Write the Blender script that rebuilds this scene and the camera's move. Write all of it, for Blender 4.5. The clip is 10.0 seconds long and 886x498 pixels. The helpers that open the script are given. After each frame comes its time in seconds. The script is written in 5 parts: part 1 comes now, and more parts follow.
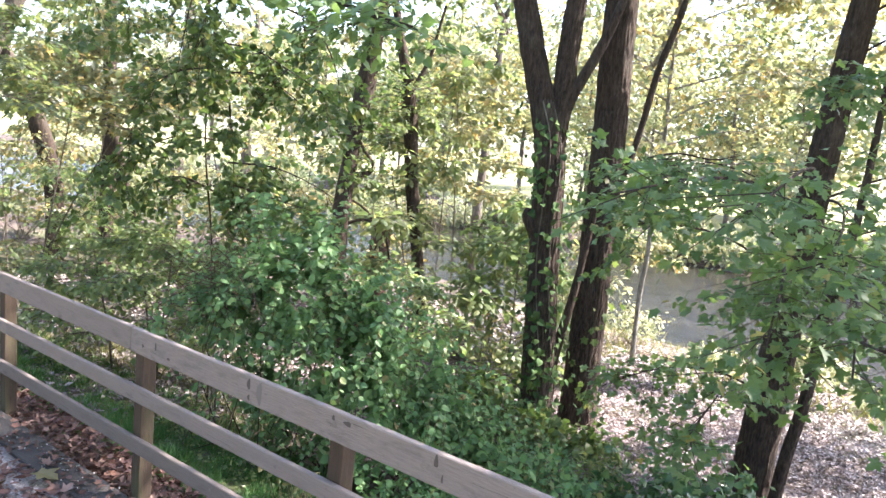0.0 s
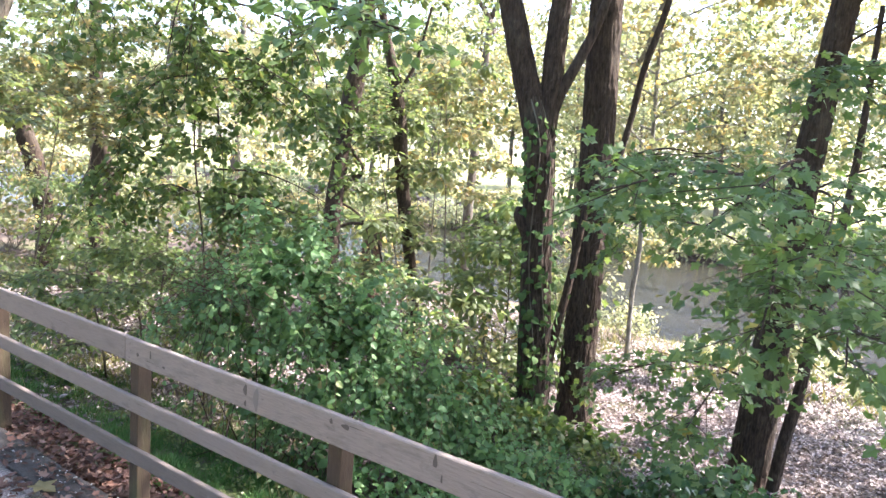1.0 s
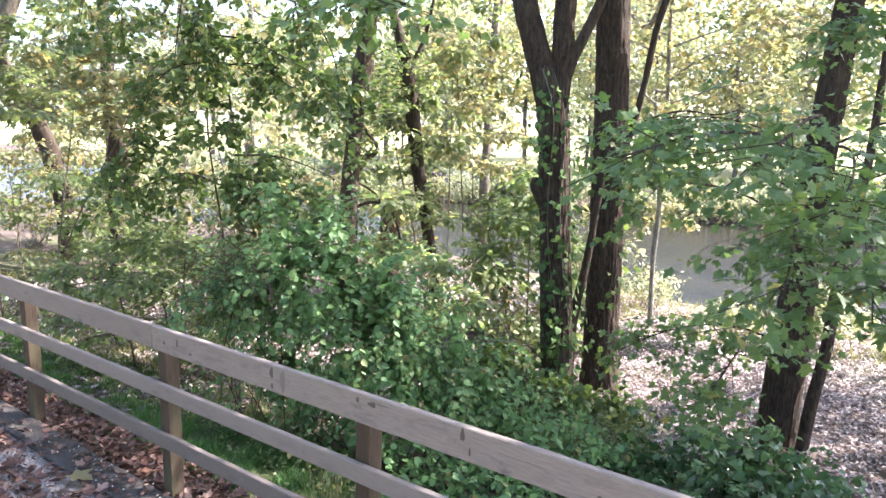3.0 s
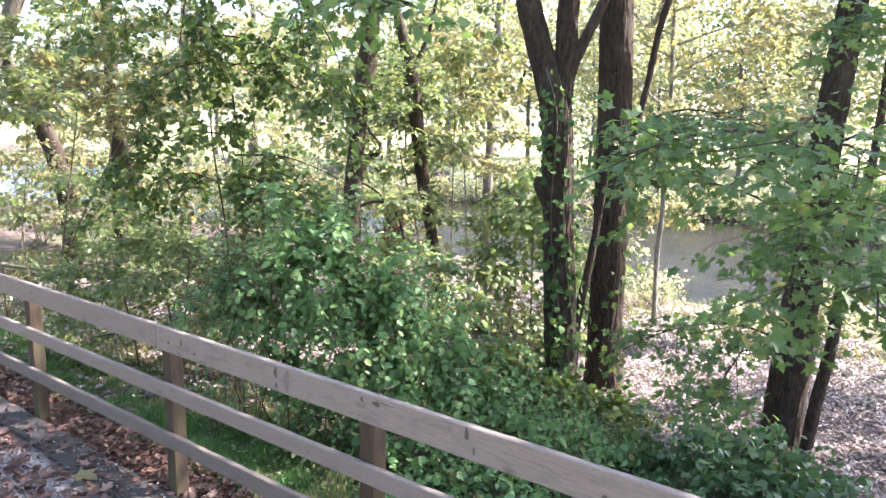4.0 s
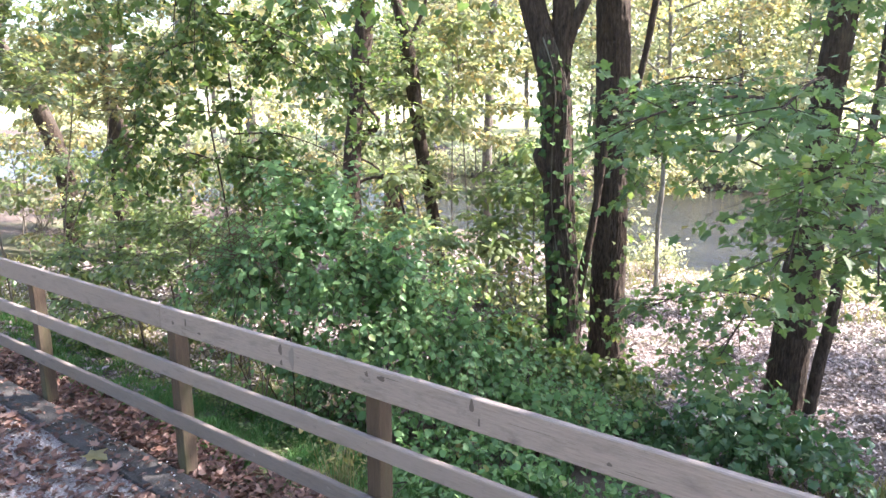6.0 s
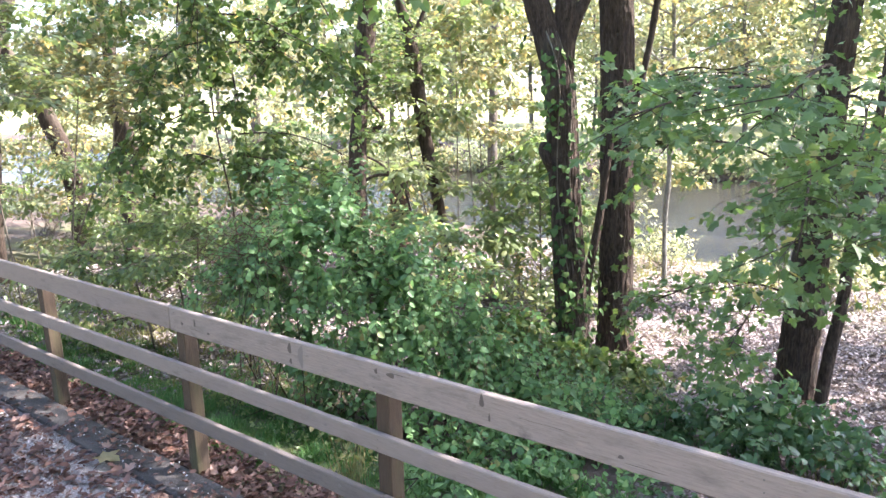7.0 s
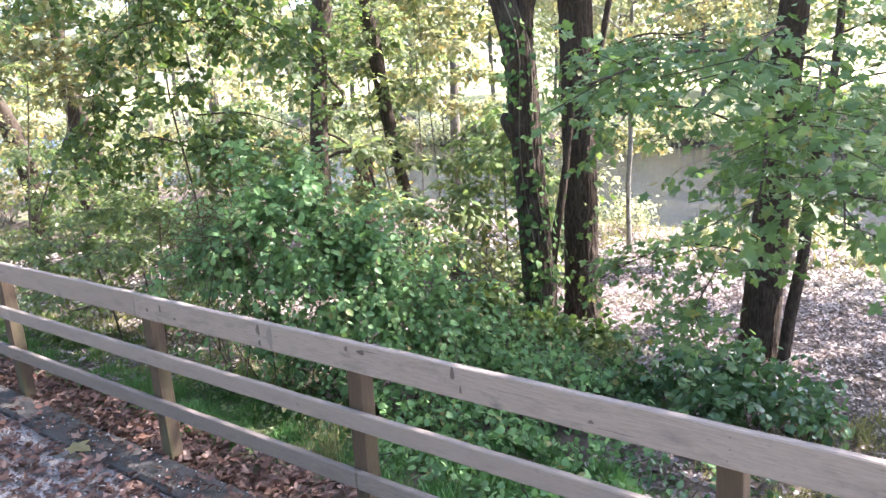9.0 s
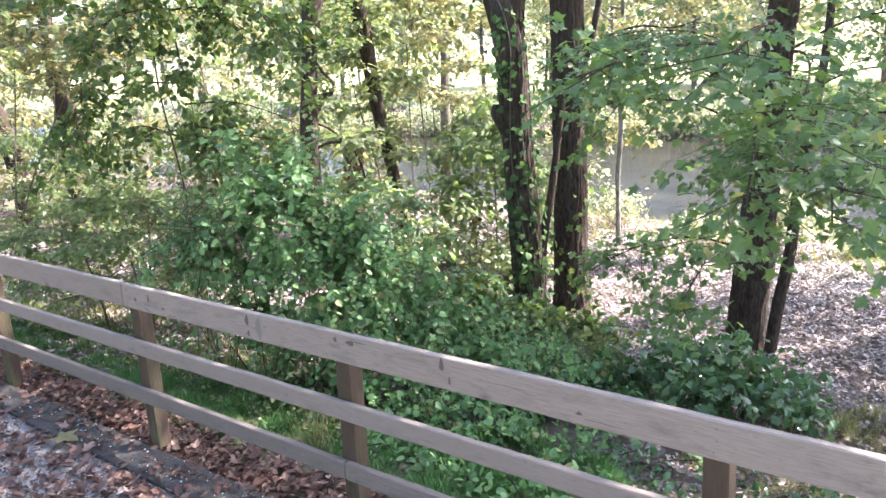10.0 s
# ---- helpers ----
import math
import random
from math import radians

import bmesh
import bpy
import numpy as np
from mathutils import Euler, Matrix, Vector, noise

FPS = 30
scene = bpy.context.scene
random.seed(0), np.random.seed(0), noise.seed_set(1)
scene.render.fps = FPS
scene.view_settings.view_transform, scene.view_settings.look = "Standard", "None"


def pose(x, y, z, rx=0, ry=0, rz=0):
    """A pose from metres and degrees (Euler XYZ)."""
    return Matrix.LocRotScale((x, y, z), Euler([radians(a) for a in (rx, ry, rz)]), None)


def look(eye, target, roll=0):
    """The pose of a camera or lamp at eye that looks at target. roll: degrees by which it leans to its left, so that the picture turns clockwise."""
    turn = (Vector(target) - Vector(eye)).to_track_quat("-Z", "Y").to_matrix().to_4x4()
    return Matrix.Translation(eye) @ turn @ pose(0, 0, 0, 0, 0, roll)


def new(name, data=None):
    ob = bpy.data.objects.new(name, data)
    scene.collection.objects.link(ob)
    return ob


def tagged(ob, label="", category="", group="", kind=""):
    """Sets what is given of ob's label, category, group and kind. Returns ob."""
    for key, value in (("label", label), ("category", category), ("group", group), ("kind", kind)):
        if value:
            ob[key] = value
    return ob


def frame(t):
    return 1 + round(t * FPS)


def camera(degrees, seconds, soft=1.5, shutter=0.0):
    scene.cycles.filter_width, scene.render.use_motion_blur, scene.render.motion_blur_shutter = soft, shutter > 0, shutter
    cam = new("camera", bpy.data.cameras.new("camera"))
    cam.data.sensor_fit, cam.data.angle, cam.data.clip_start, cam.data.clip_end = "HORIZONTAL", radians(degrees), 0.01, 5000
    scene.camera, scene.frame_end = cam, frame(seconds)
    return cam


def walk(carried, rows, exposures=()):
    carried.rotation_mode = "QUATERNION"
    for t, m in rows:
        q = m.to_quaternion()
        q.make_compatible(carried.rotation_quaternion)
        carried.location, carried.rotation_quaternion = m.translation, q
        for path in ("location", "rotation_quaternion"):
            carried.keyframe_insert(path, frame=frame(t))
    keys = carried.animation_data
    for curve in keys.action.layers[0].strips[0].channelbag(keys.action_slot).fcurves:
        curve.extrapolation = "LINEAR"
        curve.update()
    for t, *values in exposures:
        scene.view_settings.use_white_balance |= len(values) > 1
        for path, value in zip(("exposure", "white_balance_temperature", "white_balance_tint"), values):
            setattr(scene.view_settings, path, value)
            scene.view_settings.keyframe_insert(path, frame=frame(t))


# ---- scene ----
cam = camera(58.5, 10.0)
PATH = [
    (0, (2.599, -2.478, 2.305), (1.344, -0.94, 2.063), 5.6),
    (0.5, (2.598, -2.478, 2.304), (1.358, -0.927, 2.076), 4.5),
    (1, (2.599, -2.485, 2.3), (1.359, -0.934, 2.063), 4.1),
    (1.5, (2.608, -2.483, 2.302), (1.363, -0.945, 2.013), 3.3),
    (2, (2.603, -2.482, 2.301), (1.347, -0.952, 2.016), 2.2),
    (2.5, (2.603, -2.481, 2.301), (1.339, -0.959, 2.004), 1.4),
    (4, (2.6, -2.481, 2.299), (1.324, -0.97, 1.996), 1.0),
    (4.5, (2.598, -2.478, 2.296), (1.304, -0.979, 2.009), 1.2),
    (5, (2.598, -2.479, 2.298), (1.29, -0.991, 2.021), 1.0),
    (5.5, (2.606, -2.484, 2.301), (1.33, -0.98, 1.966), 0.4),
    (7, (2.603, -2.482, 2.296), (1.32, -0.995, 1.92), -1.6),
    (7.5, (2.606, -2.48, 2.296), (1.332, -0.987, 1.91), -2.6),
    (8, (2.607, -2.477, 2.296), (1.353, -0.972, 1.894), -3.0),
    (8.5, (2.609, -2.475, 2.296), (1.377, -0.957, 1.874), -3.5),
    (9, (2.608, -2.475, 2.295), (1.395, -0.947, 1.852), -3.4),
    (9.5, (2.606, -2.475, 2.294), (1.408, -0.941, 1.836), -3.1),
    (10, (2.608, -2.476, 2.296), (1.418, -0.937, 1.83), -2.9),
]
EXPOSURES = [(0, 2.82, 6230, 18), (10, 3.07, 6110, 18)]
walk(cam, [(t, look(eye, target, roll)) for t, eye, target, roll in PATH], EXPOSURES)

# ---- light ----
SUN_AZ, SUN_EL = radians(38), radians(50)     # clockwise from +y; above the horizon
world = bpy.data.worlds.new("sky")
scene.world = world
world.use_nodes = True
wn = world.node_tree
sky = wn.nodes.new("ShaderNodeTexSky")
sky.sky_type, sky.sun_disc = "NISHITA", False
sky.sun_elevation, sky.sun_rotation = SUN_EL, SUN_AZ
sky.air_density, sky.dust_density, sky.ozone_density = 1.0, 2.0, 1.0
wn.nodes["Background"].inputs["Strength"].default_value = 0.14
wn.links.new(sky.outputs[0], wn.nodes["Background"].inputs["Color"])
sun_dir = Vector((math.sin(SUN_AZ) * math.cos(SUN_EL), math.cos(SUN_AZ) * math.cos(SUN_EL), math.sin(SUN_EL)))
sun_data = bpy.data.lights.new("sun", "SUN")
sun_data.energy, sun_data.angle, sun_data.color = 4.5, radians(0.6), (1.0, 0.93, 0.82)
sun = new("sun", sun_data)
sun.matrix_world = look(sun_dir * 60, (0, 0, 0))

# ---- materials ----
rng = np.random.default_rng(7)


class Mat:
    """A node material with short helpers."""

    def __init__(self, name):
        self.m = bpy.data.materials.new(name)
        self.m.use_nodes = True
        self.t = self.m.node_tree
        self.b = self.t.nodes["Principled BSDF"]

    def node(self, kind, **inputs):
        n = self.t.nodes.new(kind)
        for k, v in inputs.items():
            self.put(n.inputs[k.replace("_", " ")], v)
        return n

    def put(self, socket, v):
        if isinstance(v, bpy.types.NodeSocket):
            self.t.links.new(v, socket)
        else:
            socket.default_value = v

    def coords(self, sx=1, sy=1, sz=1):
        c = self.t.nodes.new("ShaderNodeTexCoord").outputs["Object"]
        m = self.node("ShaderNodeMapping", Vector=c, Scale=(sx, sy, sz))
        return m.outputs[0]

    def noise(self, vec, scale, detail=5, rough=0.6):
        n = self.node("ShaderNodeTexNoise", Vector=vec, Scale=scale, Detail=detail, Roughness=rough)
        return n.outputs["Fac"]

    def ramp(self, fac, *stops):
        r = self.node("ShaderNodeValToRGB", Fac=fac)
        e = r.color_ramp.elements
        while len(e) < len(stops):
            e.new(0.5)
        for el, (p, c) in zip(e, stops):
            el.position, el.color = p, (*c, 1) if len(c) == 3 else c
        return r.outputs[0]

    def mix(self, fac, a, b, how="MIX"):
        n = self.t.nodes.new("ShaderNodeMix")
        n.data_type, n.blend_type = "RGBA", how
        self.put(n.inputs[0], fac)
        self.put(n.inputs[6], (*a, 1) if isinstance(a, tuple) and len(a) == 3 else a)
        self.put(n.inputs[7], (*b, 1) if isinstance(b, tuple) and len(b) == 3 else b)
        return n.outputs[2]

    def maths(self, op, a, b=0.0):
        n = self.t.nodes.new("ShaderNodeMath")
        n.operation = op
        self.put(n.inputs[0], a)
        self.put(n.inputs[1], b)
        return n.outputs[0]

    def bump(self, height, strength, distance):
        n = self.node("ShaderNodeBump", Height=height, Strength=strength, Distance=distance)
        self.t.links.new(n.outputs[0], self.b.inputs["Normal"])
        return n.outputs[0]

    def set(self, color=None, rough=None, spec=None, metal=None):
        for key, v in (("Base Color", color), ("Roughness", rough), ("Specular IOR Level", spec), ("Metallic", metal)):
            if v is not None:
                self.put(self.b.inputs[key], (*v, 1) if isinstance(v, tuple) and len(v) == 3 else v)
        return self.m


def leaf_mat(name, stops, through_light=0.45, rough=0.45, spec=0.4, warm=(1.18, 1.2, 0.85), spot=(0.14, 0.16, 0.05)):
    """Foliage: each leaf takes its own tone; part of the light passes through."""
    m = Mat(name)
    a = m.t.nodes.new("ShaderNodeNewGeometry").outputs["Random Per Island"]
    b = m.t.nodes.new("ShaderNodeObjectInfo").outputs["Random"]
    r = m.maths("FRACT", m.maths("ADD", a, b))
    c = m.ramp(r, *stops)
    n = m.noise(m.coords(), 23, 4)
    c = m.mix(m.ramp(n, (0.35, (0, 0, 0)), (0.75, (0.35, 0.35, 0.35))), c, spot)
    m.set(color=c, rough=rough, spec=spec)
    tr = m.node("ShaderNodeBsdfTranslucent", Color=m.mix(1.0, c, (*warm, 1), "MULTIPLY"))
    mx = m.node("ShaderNodeMixShader", Fac=through_light)
    m.t.links.new(m.b.outputs[0], mx.inputs[1])
    m.t.links.new(tr.outputs[0], mx.inputs[2])
    m.t.links.new(mx.outputs[0], m.t.nodes["Material Output"].inputs[0])
    return m.m


def bark_mat(name, dark, light, lichen=(0.22, 0.23, 0.19), amount=0.35, scale=1.0):
    m = Mat(name)
    v = m.coords(10 * scale, 10 * scale, 2.6 * scale)
    n1 = m.noise(v, 3.0, 8, 0.65)
    n2 = m.noise(m.coords(), 2.2 * scale, 4)
    n3 = m.noise(m.coords(30, 30, 8), 2.0, 3)
    c = m.ramp(n1, (0.32, dark), (0.62, light))
    patch = m.ramp(n2, (0.52, (0, 0, 0)), (0.68, (amount, amount, amount)))
    c = m.mix(patch, c, lichen)
    c = m.mix(m.ramp(n3, (0.3, (0.35, 0.35, 0.35)), (0.6, (0, 0, 0))), c, tuple(0.4 * k for k in dark))
    fleck = m.noise(m.coords(9 * scale, 9 * scale, 4 * scale), 3.2, 5, 0.7)
    c = m.mix(m.ramp(fleck, (0.58, (0, 0, 0)), (0.70, (amount, amount, amount))), c, tuple(1.15 * k for k in lichen))
    m.bump(m.maths("ADD", n1, m.maths("MULTIPLY", n3, 0.4)), 0.9, 0.03)
    return m.set(color=c, rough=0.9, spec=0.2)


def wood_mat(name, light, dark, stain, upright=False):
    m = Mat(name)
    turn = (lambda u, v, w: m.coords(w, v, u)) if upright else m.coords
    g1 = m.noise(turn(2.2, 40, 40), 3.0, 7, 0.65)
    g2 = m.noise(turn(5, 130, 130), 2.0, 3)
    big = m.noise(turn(3.0, 9, 11), 1.3, 6, 0.7)
    c = m.ramp(g1, (0.22, dark), (0.72, light))
    c = m.mix(m.ramp(g2, (0.34, (0.35, 0.35, 0.35)), (0.52, (0, 0, 0))), c, stain)
    c = m.mix(m.ramp(big, (0.30, (0.6, 0.6, 0.6)), (0.50, (0, 0, 0))), c, stain)
    speck = m.noise(m.coords(9, 30, 30), 2.0, 6, 0.75)
    c = m.mix(m.ramp(speck, (0.33, (0.55, 0.55, 0.55)), (0.42, (0, 0, 0))), c, stain)
    crack = m.noise(turn(0.9, 40, 40), 2.6, 2)
    c = m.mix(m.ramp(crack, (0.27, (0.8, 0.8, 0.8)), (0.31, (0, 0, 0))), c, tuple(0.35 * k for k in stain))
    if upright:                              # green algae in patches
        alga = m.noise(m.coords(6, 6, 1.6), 1.2, 5, 0.6)
        c = m.mix(m.ramp(alga, (0.46, (0, 0, 0)), (0.66, (0.6, 0.6, 0.6))), c, (0.080, 0.082, 0.038))
    hue = m.t.nodes.new("ShaderNodeObjectInfo").outputs["Random"]
    c = m.mix(m.maths("MULTIPLY", hue, 0.5), c, tuple(0.62 * k for k in light))
    blot = m.noise(turn(5, 7, 9), 1.0, 5, 0.6)
    c = m.mix(m.ramp(blot, (0.30, (0.7, 0.7, 0.7)), (0.40, (0, 0, 0))), c, stain)
    m.bump(m.maths("ADD", g1, m.maths("MULTIPLY", g2, 0.8)), 0.6, 0.006)
    return m.set(color=c, rough=0.82, spec=0.25)


BARK = bark_mat("bark_dark", (0.020, 0.0150, 0.0125), (0.082, 0.058, 0.044), lichen=(0.13, 0.115, 0.092), amount=0.35)
BARK_GREY = bark_mat("bark_grey", (0.05, 0.040, 0.032), (0.17, 0.14, 0.11), amount=0.5)
BARK_PALE = bark_mat("bark_pale", (0.10, 0.09, 0.075), (0.30, 0.28, 0.245), lichen=(0.22, 0.22, 0.19))
BARK_RED = bark_mat("bark_reddish", (0.05, 0.030, 0.022), (0.13, 0.078, 0.058), lichen=(0.12, 0.09, 0.075))
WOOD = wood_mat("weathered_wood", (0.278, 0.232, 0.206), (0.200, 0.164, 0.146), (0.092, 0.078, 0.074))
# the lowest rail: its shade is put into a darker copy of the wood
WOOD_LOW = wood_mat("weathered_wood_shaded", (0.200, 0.166, 0.150), (0.125, 0.104, 0.095), (0.060, 0.050, 0.047))
WOOD_POST = wood_mat("treated_post_wood", (0.084, 0.058, 0.040), (0.046, 0.032, 0.023), (0.028, 0.021, 0.017), True)
KNOT = Mat("knot_wood").set(color=(0.075, 0.060, 0.052), rough=0.8)
KNOT_SOFT = Mat("stained_wood").set(color=(0.155, 0.132, 0.122), rough=0.85)
STONE = Mat("pale_stone").set(color=(0.42, 0.42, 0.42), rough=0.8)
STEEL = Mat("nail_steel").set(color=(0.10, 0.09, 0.09), rough=0.5, metal=0.7)

G_DEEP = ((0.0, (0.041, 0.078, 0.027)), (0.45, (0.077, 0.130, 0.041)), (0.85, (0.124, 0.182, 0.056)), (1.0, (0.20, 0.205, 0.07)))
G_VINE = ((0.0, (0.080, 0.150, 0.066)), (0.5, (0.138, 0.256, 0.104)), (0.96, (0.220, 0.345, 0.135)), (0.988, (0.30, 0.25, 0.11)))
G_MAPLE = ((0.0, (0.074, 0.134, 0.048)), (0.5, (0.118, 0.198, 0.067)), (0.95, (0.170, 0.245, 0.082)), (0.988, (0.28, 0.24, 0.07)))
G_YELLOW = ((0.0, (0.145, 0.172, 0.110)), (0.4, (0.24, 0.250, 0.155)), (0.78, (0.36, 0.335, 0.20)), (0.93, (0.52, 0.38, 0.17)))
G_FRESH = ((0.0, (0.090, 0.144, 0.058)), (0.5, (0.148, 0.212, 0.084)), (0.85, (0.215, 0.272, 0.106)), (1.0, (0.28, 0.30, 0.125)))
G_LIGHT = ((0.0, (0.088, 0.132, 0.066)), (0.5, (0.150, 0.190, 0.092)), (0.85, (0.21, 0.24, 0.105)), (1.0, (0.30, 0.285, 0.13)))
LEAF_DEEP = leaf_mat("leaf_deep_green", G_DEEP, 0.48)
LEAF_IVY = leaf_mat("leaf_ivy", ((0.0, (0.035, 0.078, 0.034)), (0.6, (0.070, 0.132, 0.050)), (1.0, (0.12, 0.18, 0.065))), 0.25, rough=0.65, spec=0.12)
LEAF_VINE = leaf_mat("leaf_vine_green", G_VINE, 0.42, rough=0.5, spec=0.3, warm=(1.05, 1.15, 0.9), spot=(0.12, 0.165, 0.06))
LEAF_MAPLE = leaf_mat("leaf_maple_green", G_MAPLE, 0.48, rough=0.42, spec=0.5, spot=(0.10, 0.16, 0.05))
LEAF_YELLOW = leaf_mat("leaf_turning_yellow", G_YELLOW, 0.62, rough=0.38, spec=0.6)
LEAF_LIGHT = leaf_mat("leaf_light_green", G_LIGHT, 0.62, rough=0.38, spec=0.6)
LEAF_FRESH = leaf_mat("leaf_fresh_green", G_FRESH, 0.55, rough=0.38, spec=0.6)
# foliage towards the creek: strong sun is put into a paler leaf colour
G_GLARE = ((0.0, (0.22, 0.25, 0.14)), (0.4, (0.34, 0.36, 0.22)), (0.85, (0.48, 0.48, 0.32)), (0.99, (0.55, 0.46, 0.20)))
LEAF_GLARE = leaf_mat("leaf_sun_glare", G_GLARE, 0.55, rough=0.4, spec=0.5, warm=(1.1, 1.12, 0.9))
LEAF_GLOSSY = leaf_mat("leaf_glossy_dark", ((0.0, (0.042, 0.098, 0.046)), (0.6, (0.076, 0.160, 0.072)), (1.0, (0.115, 0.205, 0.09))), 0.36, rough=0.24, spec=0.6)
GRASS = leaf_mat("grass_blades", ((0.0, (0.040, 0.120, 0.034)), (0.7, (0.068, 0.185, 0.050)), (1.0, (0.12, 0.21, 0.065))), 0.4, rough=0.55)
GRASS_DRY = leaf_mat("grass_dry", ((0.0, (0.13, 0.15, 0.05)), (0.6, (0.22, 0.21, 0.09)), (1.0, (0.34, 0.28, 0.14))), 0.35, rough=0.6)
LITTER = leaf_mat("fallen_leaf_brown", ((0.0, (0.046, 0.024, 0.018)), (0.45, (0.104, 0.054, 0.040)), (0.82, (0.165, 0.092, 0.070)), (1.0, (0.30, 0.20, 0.16))), 0.12, rough=0.5, spec=0.35, warm=(1.1, 0.8, 0.6), spot=(0.10, 0.045, 0.038))
LITTER_GREY = leaf_mat("fallen_leaf_faded", ((0.0, (0.100, 0.078, 0.076)), (0.5, (0.175, 0.138, 0.134)), (0.9, (0.28, 0.232, 0.224)), (1.0, (0.42, 0.365, 0.35))), 0.1, rough=0.42, spec=0.5, spot=(0.13, 0.095, 0.095), warm=(1.1, 0.9, 0.7))

# fallen leaves whose pale colour stands in for sun glare on the ground
LITTER_GLARE = leaf_mat("fallen_leaf_glare", ((0.0, (0.22, 0.19, 0.165)), (0.5, (0.40, 0.36, 0.32)), (1.0, (0.62, 0.58, 0.53))), 0.2, rough=0.38, spec=0.6, warm=(1.0, 0.95, 0.85), spot=(0.30, 0.25, 0.21))


def ground_mat():
    m = Mat("ground_soil")
    v = m.coords()
    n1, n2, n3 = m.noise(v, 0.35, 5), m.noise(v, 6, 8, 0.7), m.noise(v, 38, 4, 0.7)
    c = m.ramp(n2, (0.3, (0.055, 0.042, 0.036)), (0.55, (0.12, 0.092, 0.080)), (0.8, (0.20, 0.160, 0.14)))
    c = m.mix(m.ramp(n3, (0.4, (0.55, 0.55, 0.55)), (0.6, (0, 0, 0))), c, (0.05, 0.036, 0.028))
    c = m.mix(m.ramp(n1, (0.50, (0, 0, 0)), (0.66, (0.7, 0.7, 0.7))), c, (0.085, 0.115, 0.035))
    m.bump(m.maths("ADD", n2, m.maths("MULTIPLY", n3, 0.5)), 0.8, 0.04)
    return m.set(color=c, rough=0.95, spec=0.15)


def meadow_mat():
    m = Mat("meadow_grass")
    v = m.coords()
    c = m.ramp(m.noise(v, 0.2, 6), (0.35, (0.22, 0.22, 0.09)), (0.65, (0.36, 0.34, 0.20)))
    c = m.mix(m.ramp(m.noise(v, 9, 5), (0.4, (0.4, 0.4, 0.4)), (0.65, (0, 0, 0))), c, (0.06, 0.09, 0.02))
    m.bump(m.noise(v, 14, 5), 0.6, 0.05)
    return m.set(color=c, rough=0.9, spec=0.15)


def asphalt_mat(name, a, b, chips):
    m = Mat(name)
    v = m.coords()
    n1, n2 = m.noise(v, 1.6, 6), m.noise(v, 90, 3, 0.7)
    vor = m.node("ShaderNodeTexVoronoi", Vector=v, Scale=110.0)
    c = m.ramp(n1, (0.3, a), (0.7, b))
    c = m.mix(m.ramp(n2, (0.35, (0.6, 0.6, 0.6)), (0.55, (0, 0, 0))), c, tuple(0.5 * k for k in a))
    sep = m.node("ShaderNodeSeparateColor", Color=vor.outputs["Color"])
    c = m.mix(m.ramp(sep.outputs[0], (0.74, (0, 0, 0)), (0.80, (chips, chips, chips))), c, (0.44, 0.405, 0.40))
    m.bump(m.maths("ADD", n2, m.maths("MULTIPLY", vor.outputs["Distance"], 0.8)), 0.6, 0.01)
    return m.set(color=c, rough=0.85, spec=0.3)


def water_mat():
    m = Mat("creek_water")
    n1 = m.noise(m.coords(0.25, 0.95, 1), 1.4, 5, 0.65)
    n2 = m.noise(m.coords(0.8, 2.6, 1), 7.0, 3)
    m.bump(m.maths("ADD", n1, m.maths("MULTIPLY", n2, 0.30)), 1.0, 0.10)
    c = m.ramp(m.noise(m.coords(0.4, 1.6, 1), 0.6, 4), (0.38, (0.010, 0.009, 0.007)), (0.65, (0.024, 0.021, 0.016)))
    m.put(m.b.inputs["IOR"], 1.33)
    return m.set(color=c, rough=0.08)


GROUND, MEADOW, WATER = ground_mat(), meadow_mat(), water_mat()
ASPHALT = asphalt_mat("path_gravel", (0.150, 0.133, 0.130), (0.35, 0.325, 0.32), 0.85)
KERB = asphalt_mat("kerb_timber_grey", (0.040, 0.036, 0.034), (0.082, 0.072, 0.067), 0.08)


# ---- mesh helpers ----
def tri_mesh(name, verts, tris, smooth=False):
    me = bpy.data.meshes.new(name)
    verts, tris = np.asarray(verts, np.float32), np.asarray(tris, np.int32)
    me.vertices.add(len(verts))
    me.vertices.foreach_set("co", verts.ravel())
    me.loops.add(tris.size)
    me.loops.foreach_set("vertex_index", tris.ravel())
    me.polygons.add(len(tris))
    me.polygons.foreach_set("loop_start", np.arange(0, tris.size, 3, dtype=np.int32))
    me.polygons.foreach_set("loop_total", np.full(len(tris), 3, np.int32))
    me.polygons.foreach_set("use_smooth", np.full(len(tris), smooth))
    me.update(calc_edges=True)
    return me


def part(name, data, material, parent=None, label="", kind="", at=None):
    """Links a bmesh or a mesh as ONE mesh object under a thing or a part."""
    if isinstance(data, bmesh.types.BMesh):
        bm, data = data, bpy.data.meshes.new(name)
        bm.to_mesh(data)
        bm.free()
    if not data.materials:
        data.materials.append(material)
    ob = new(name, data)
    ob.parent = parent
    if parent is not None and parent.type == "EMPTY":       # parts are given in the place's own metres
        ob.matrix_parent_inverse = Matrix.Translation(-parent.location)
    if at is not None:
        ob.matrix_basis = at
    return tagged(ob, label=label, kind=kind)


def thing(name, at, label, category, group="", kind=""):
    global rng                               # each thing grows from its own seed
    rng = np.random.default_rng(int(abs(at[0]) * 971 + abs(at[1]) * 3571 + len(name) * 17) + 5)
    ob = new(name)
    ob.location = at
    ob.empty_display_size = 0.2
    return tagged(ob, label, category, group, kind)


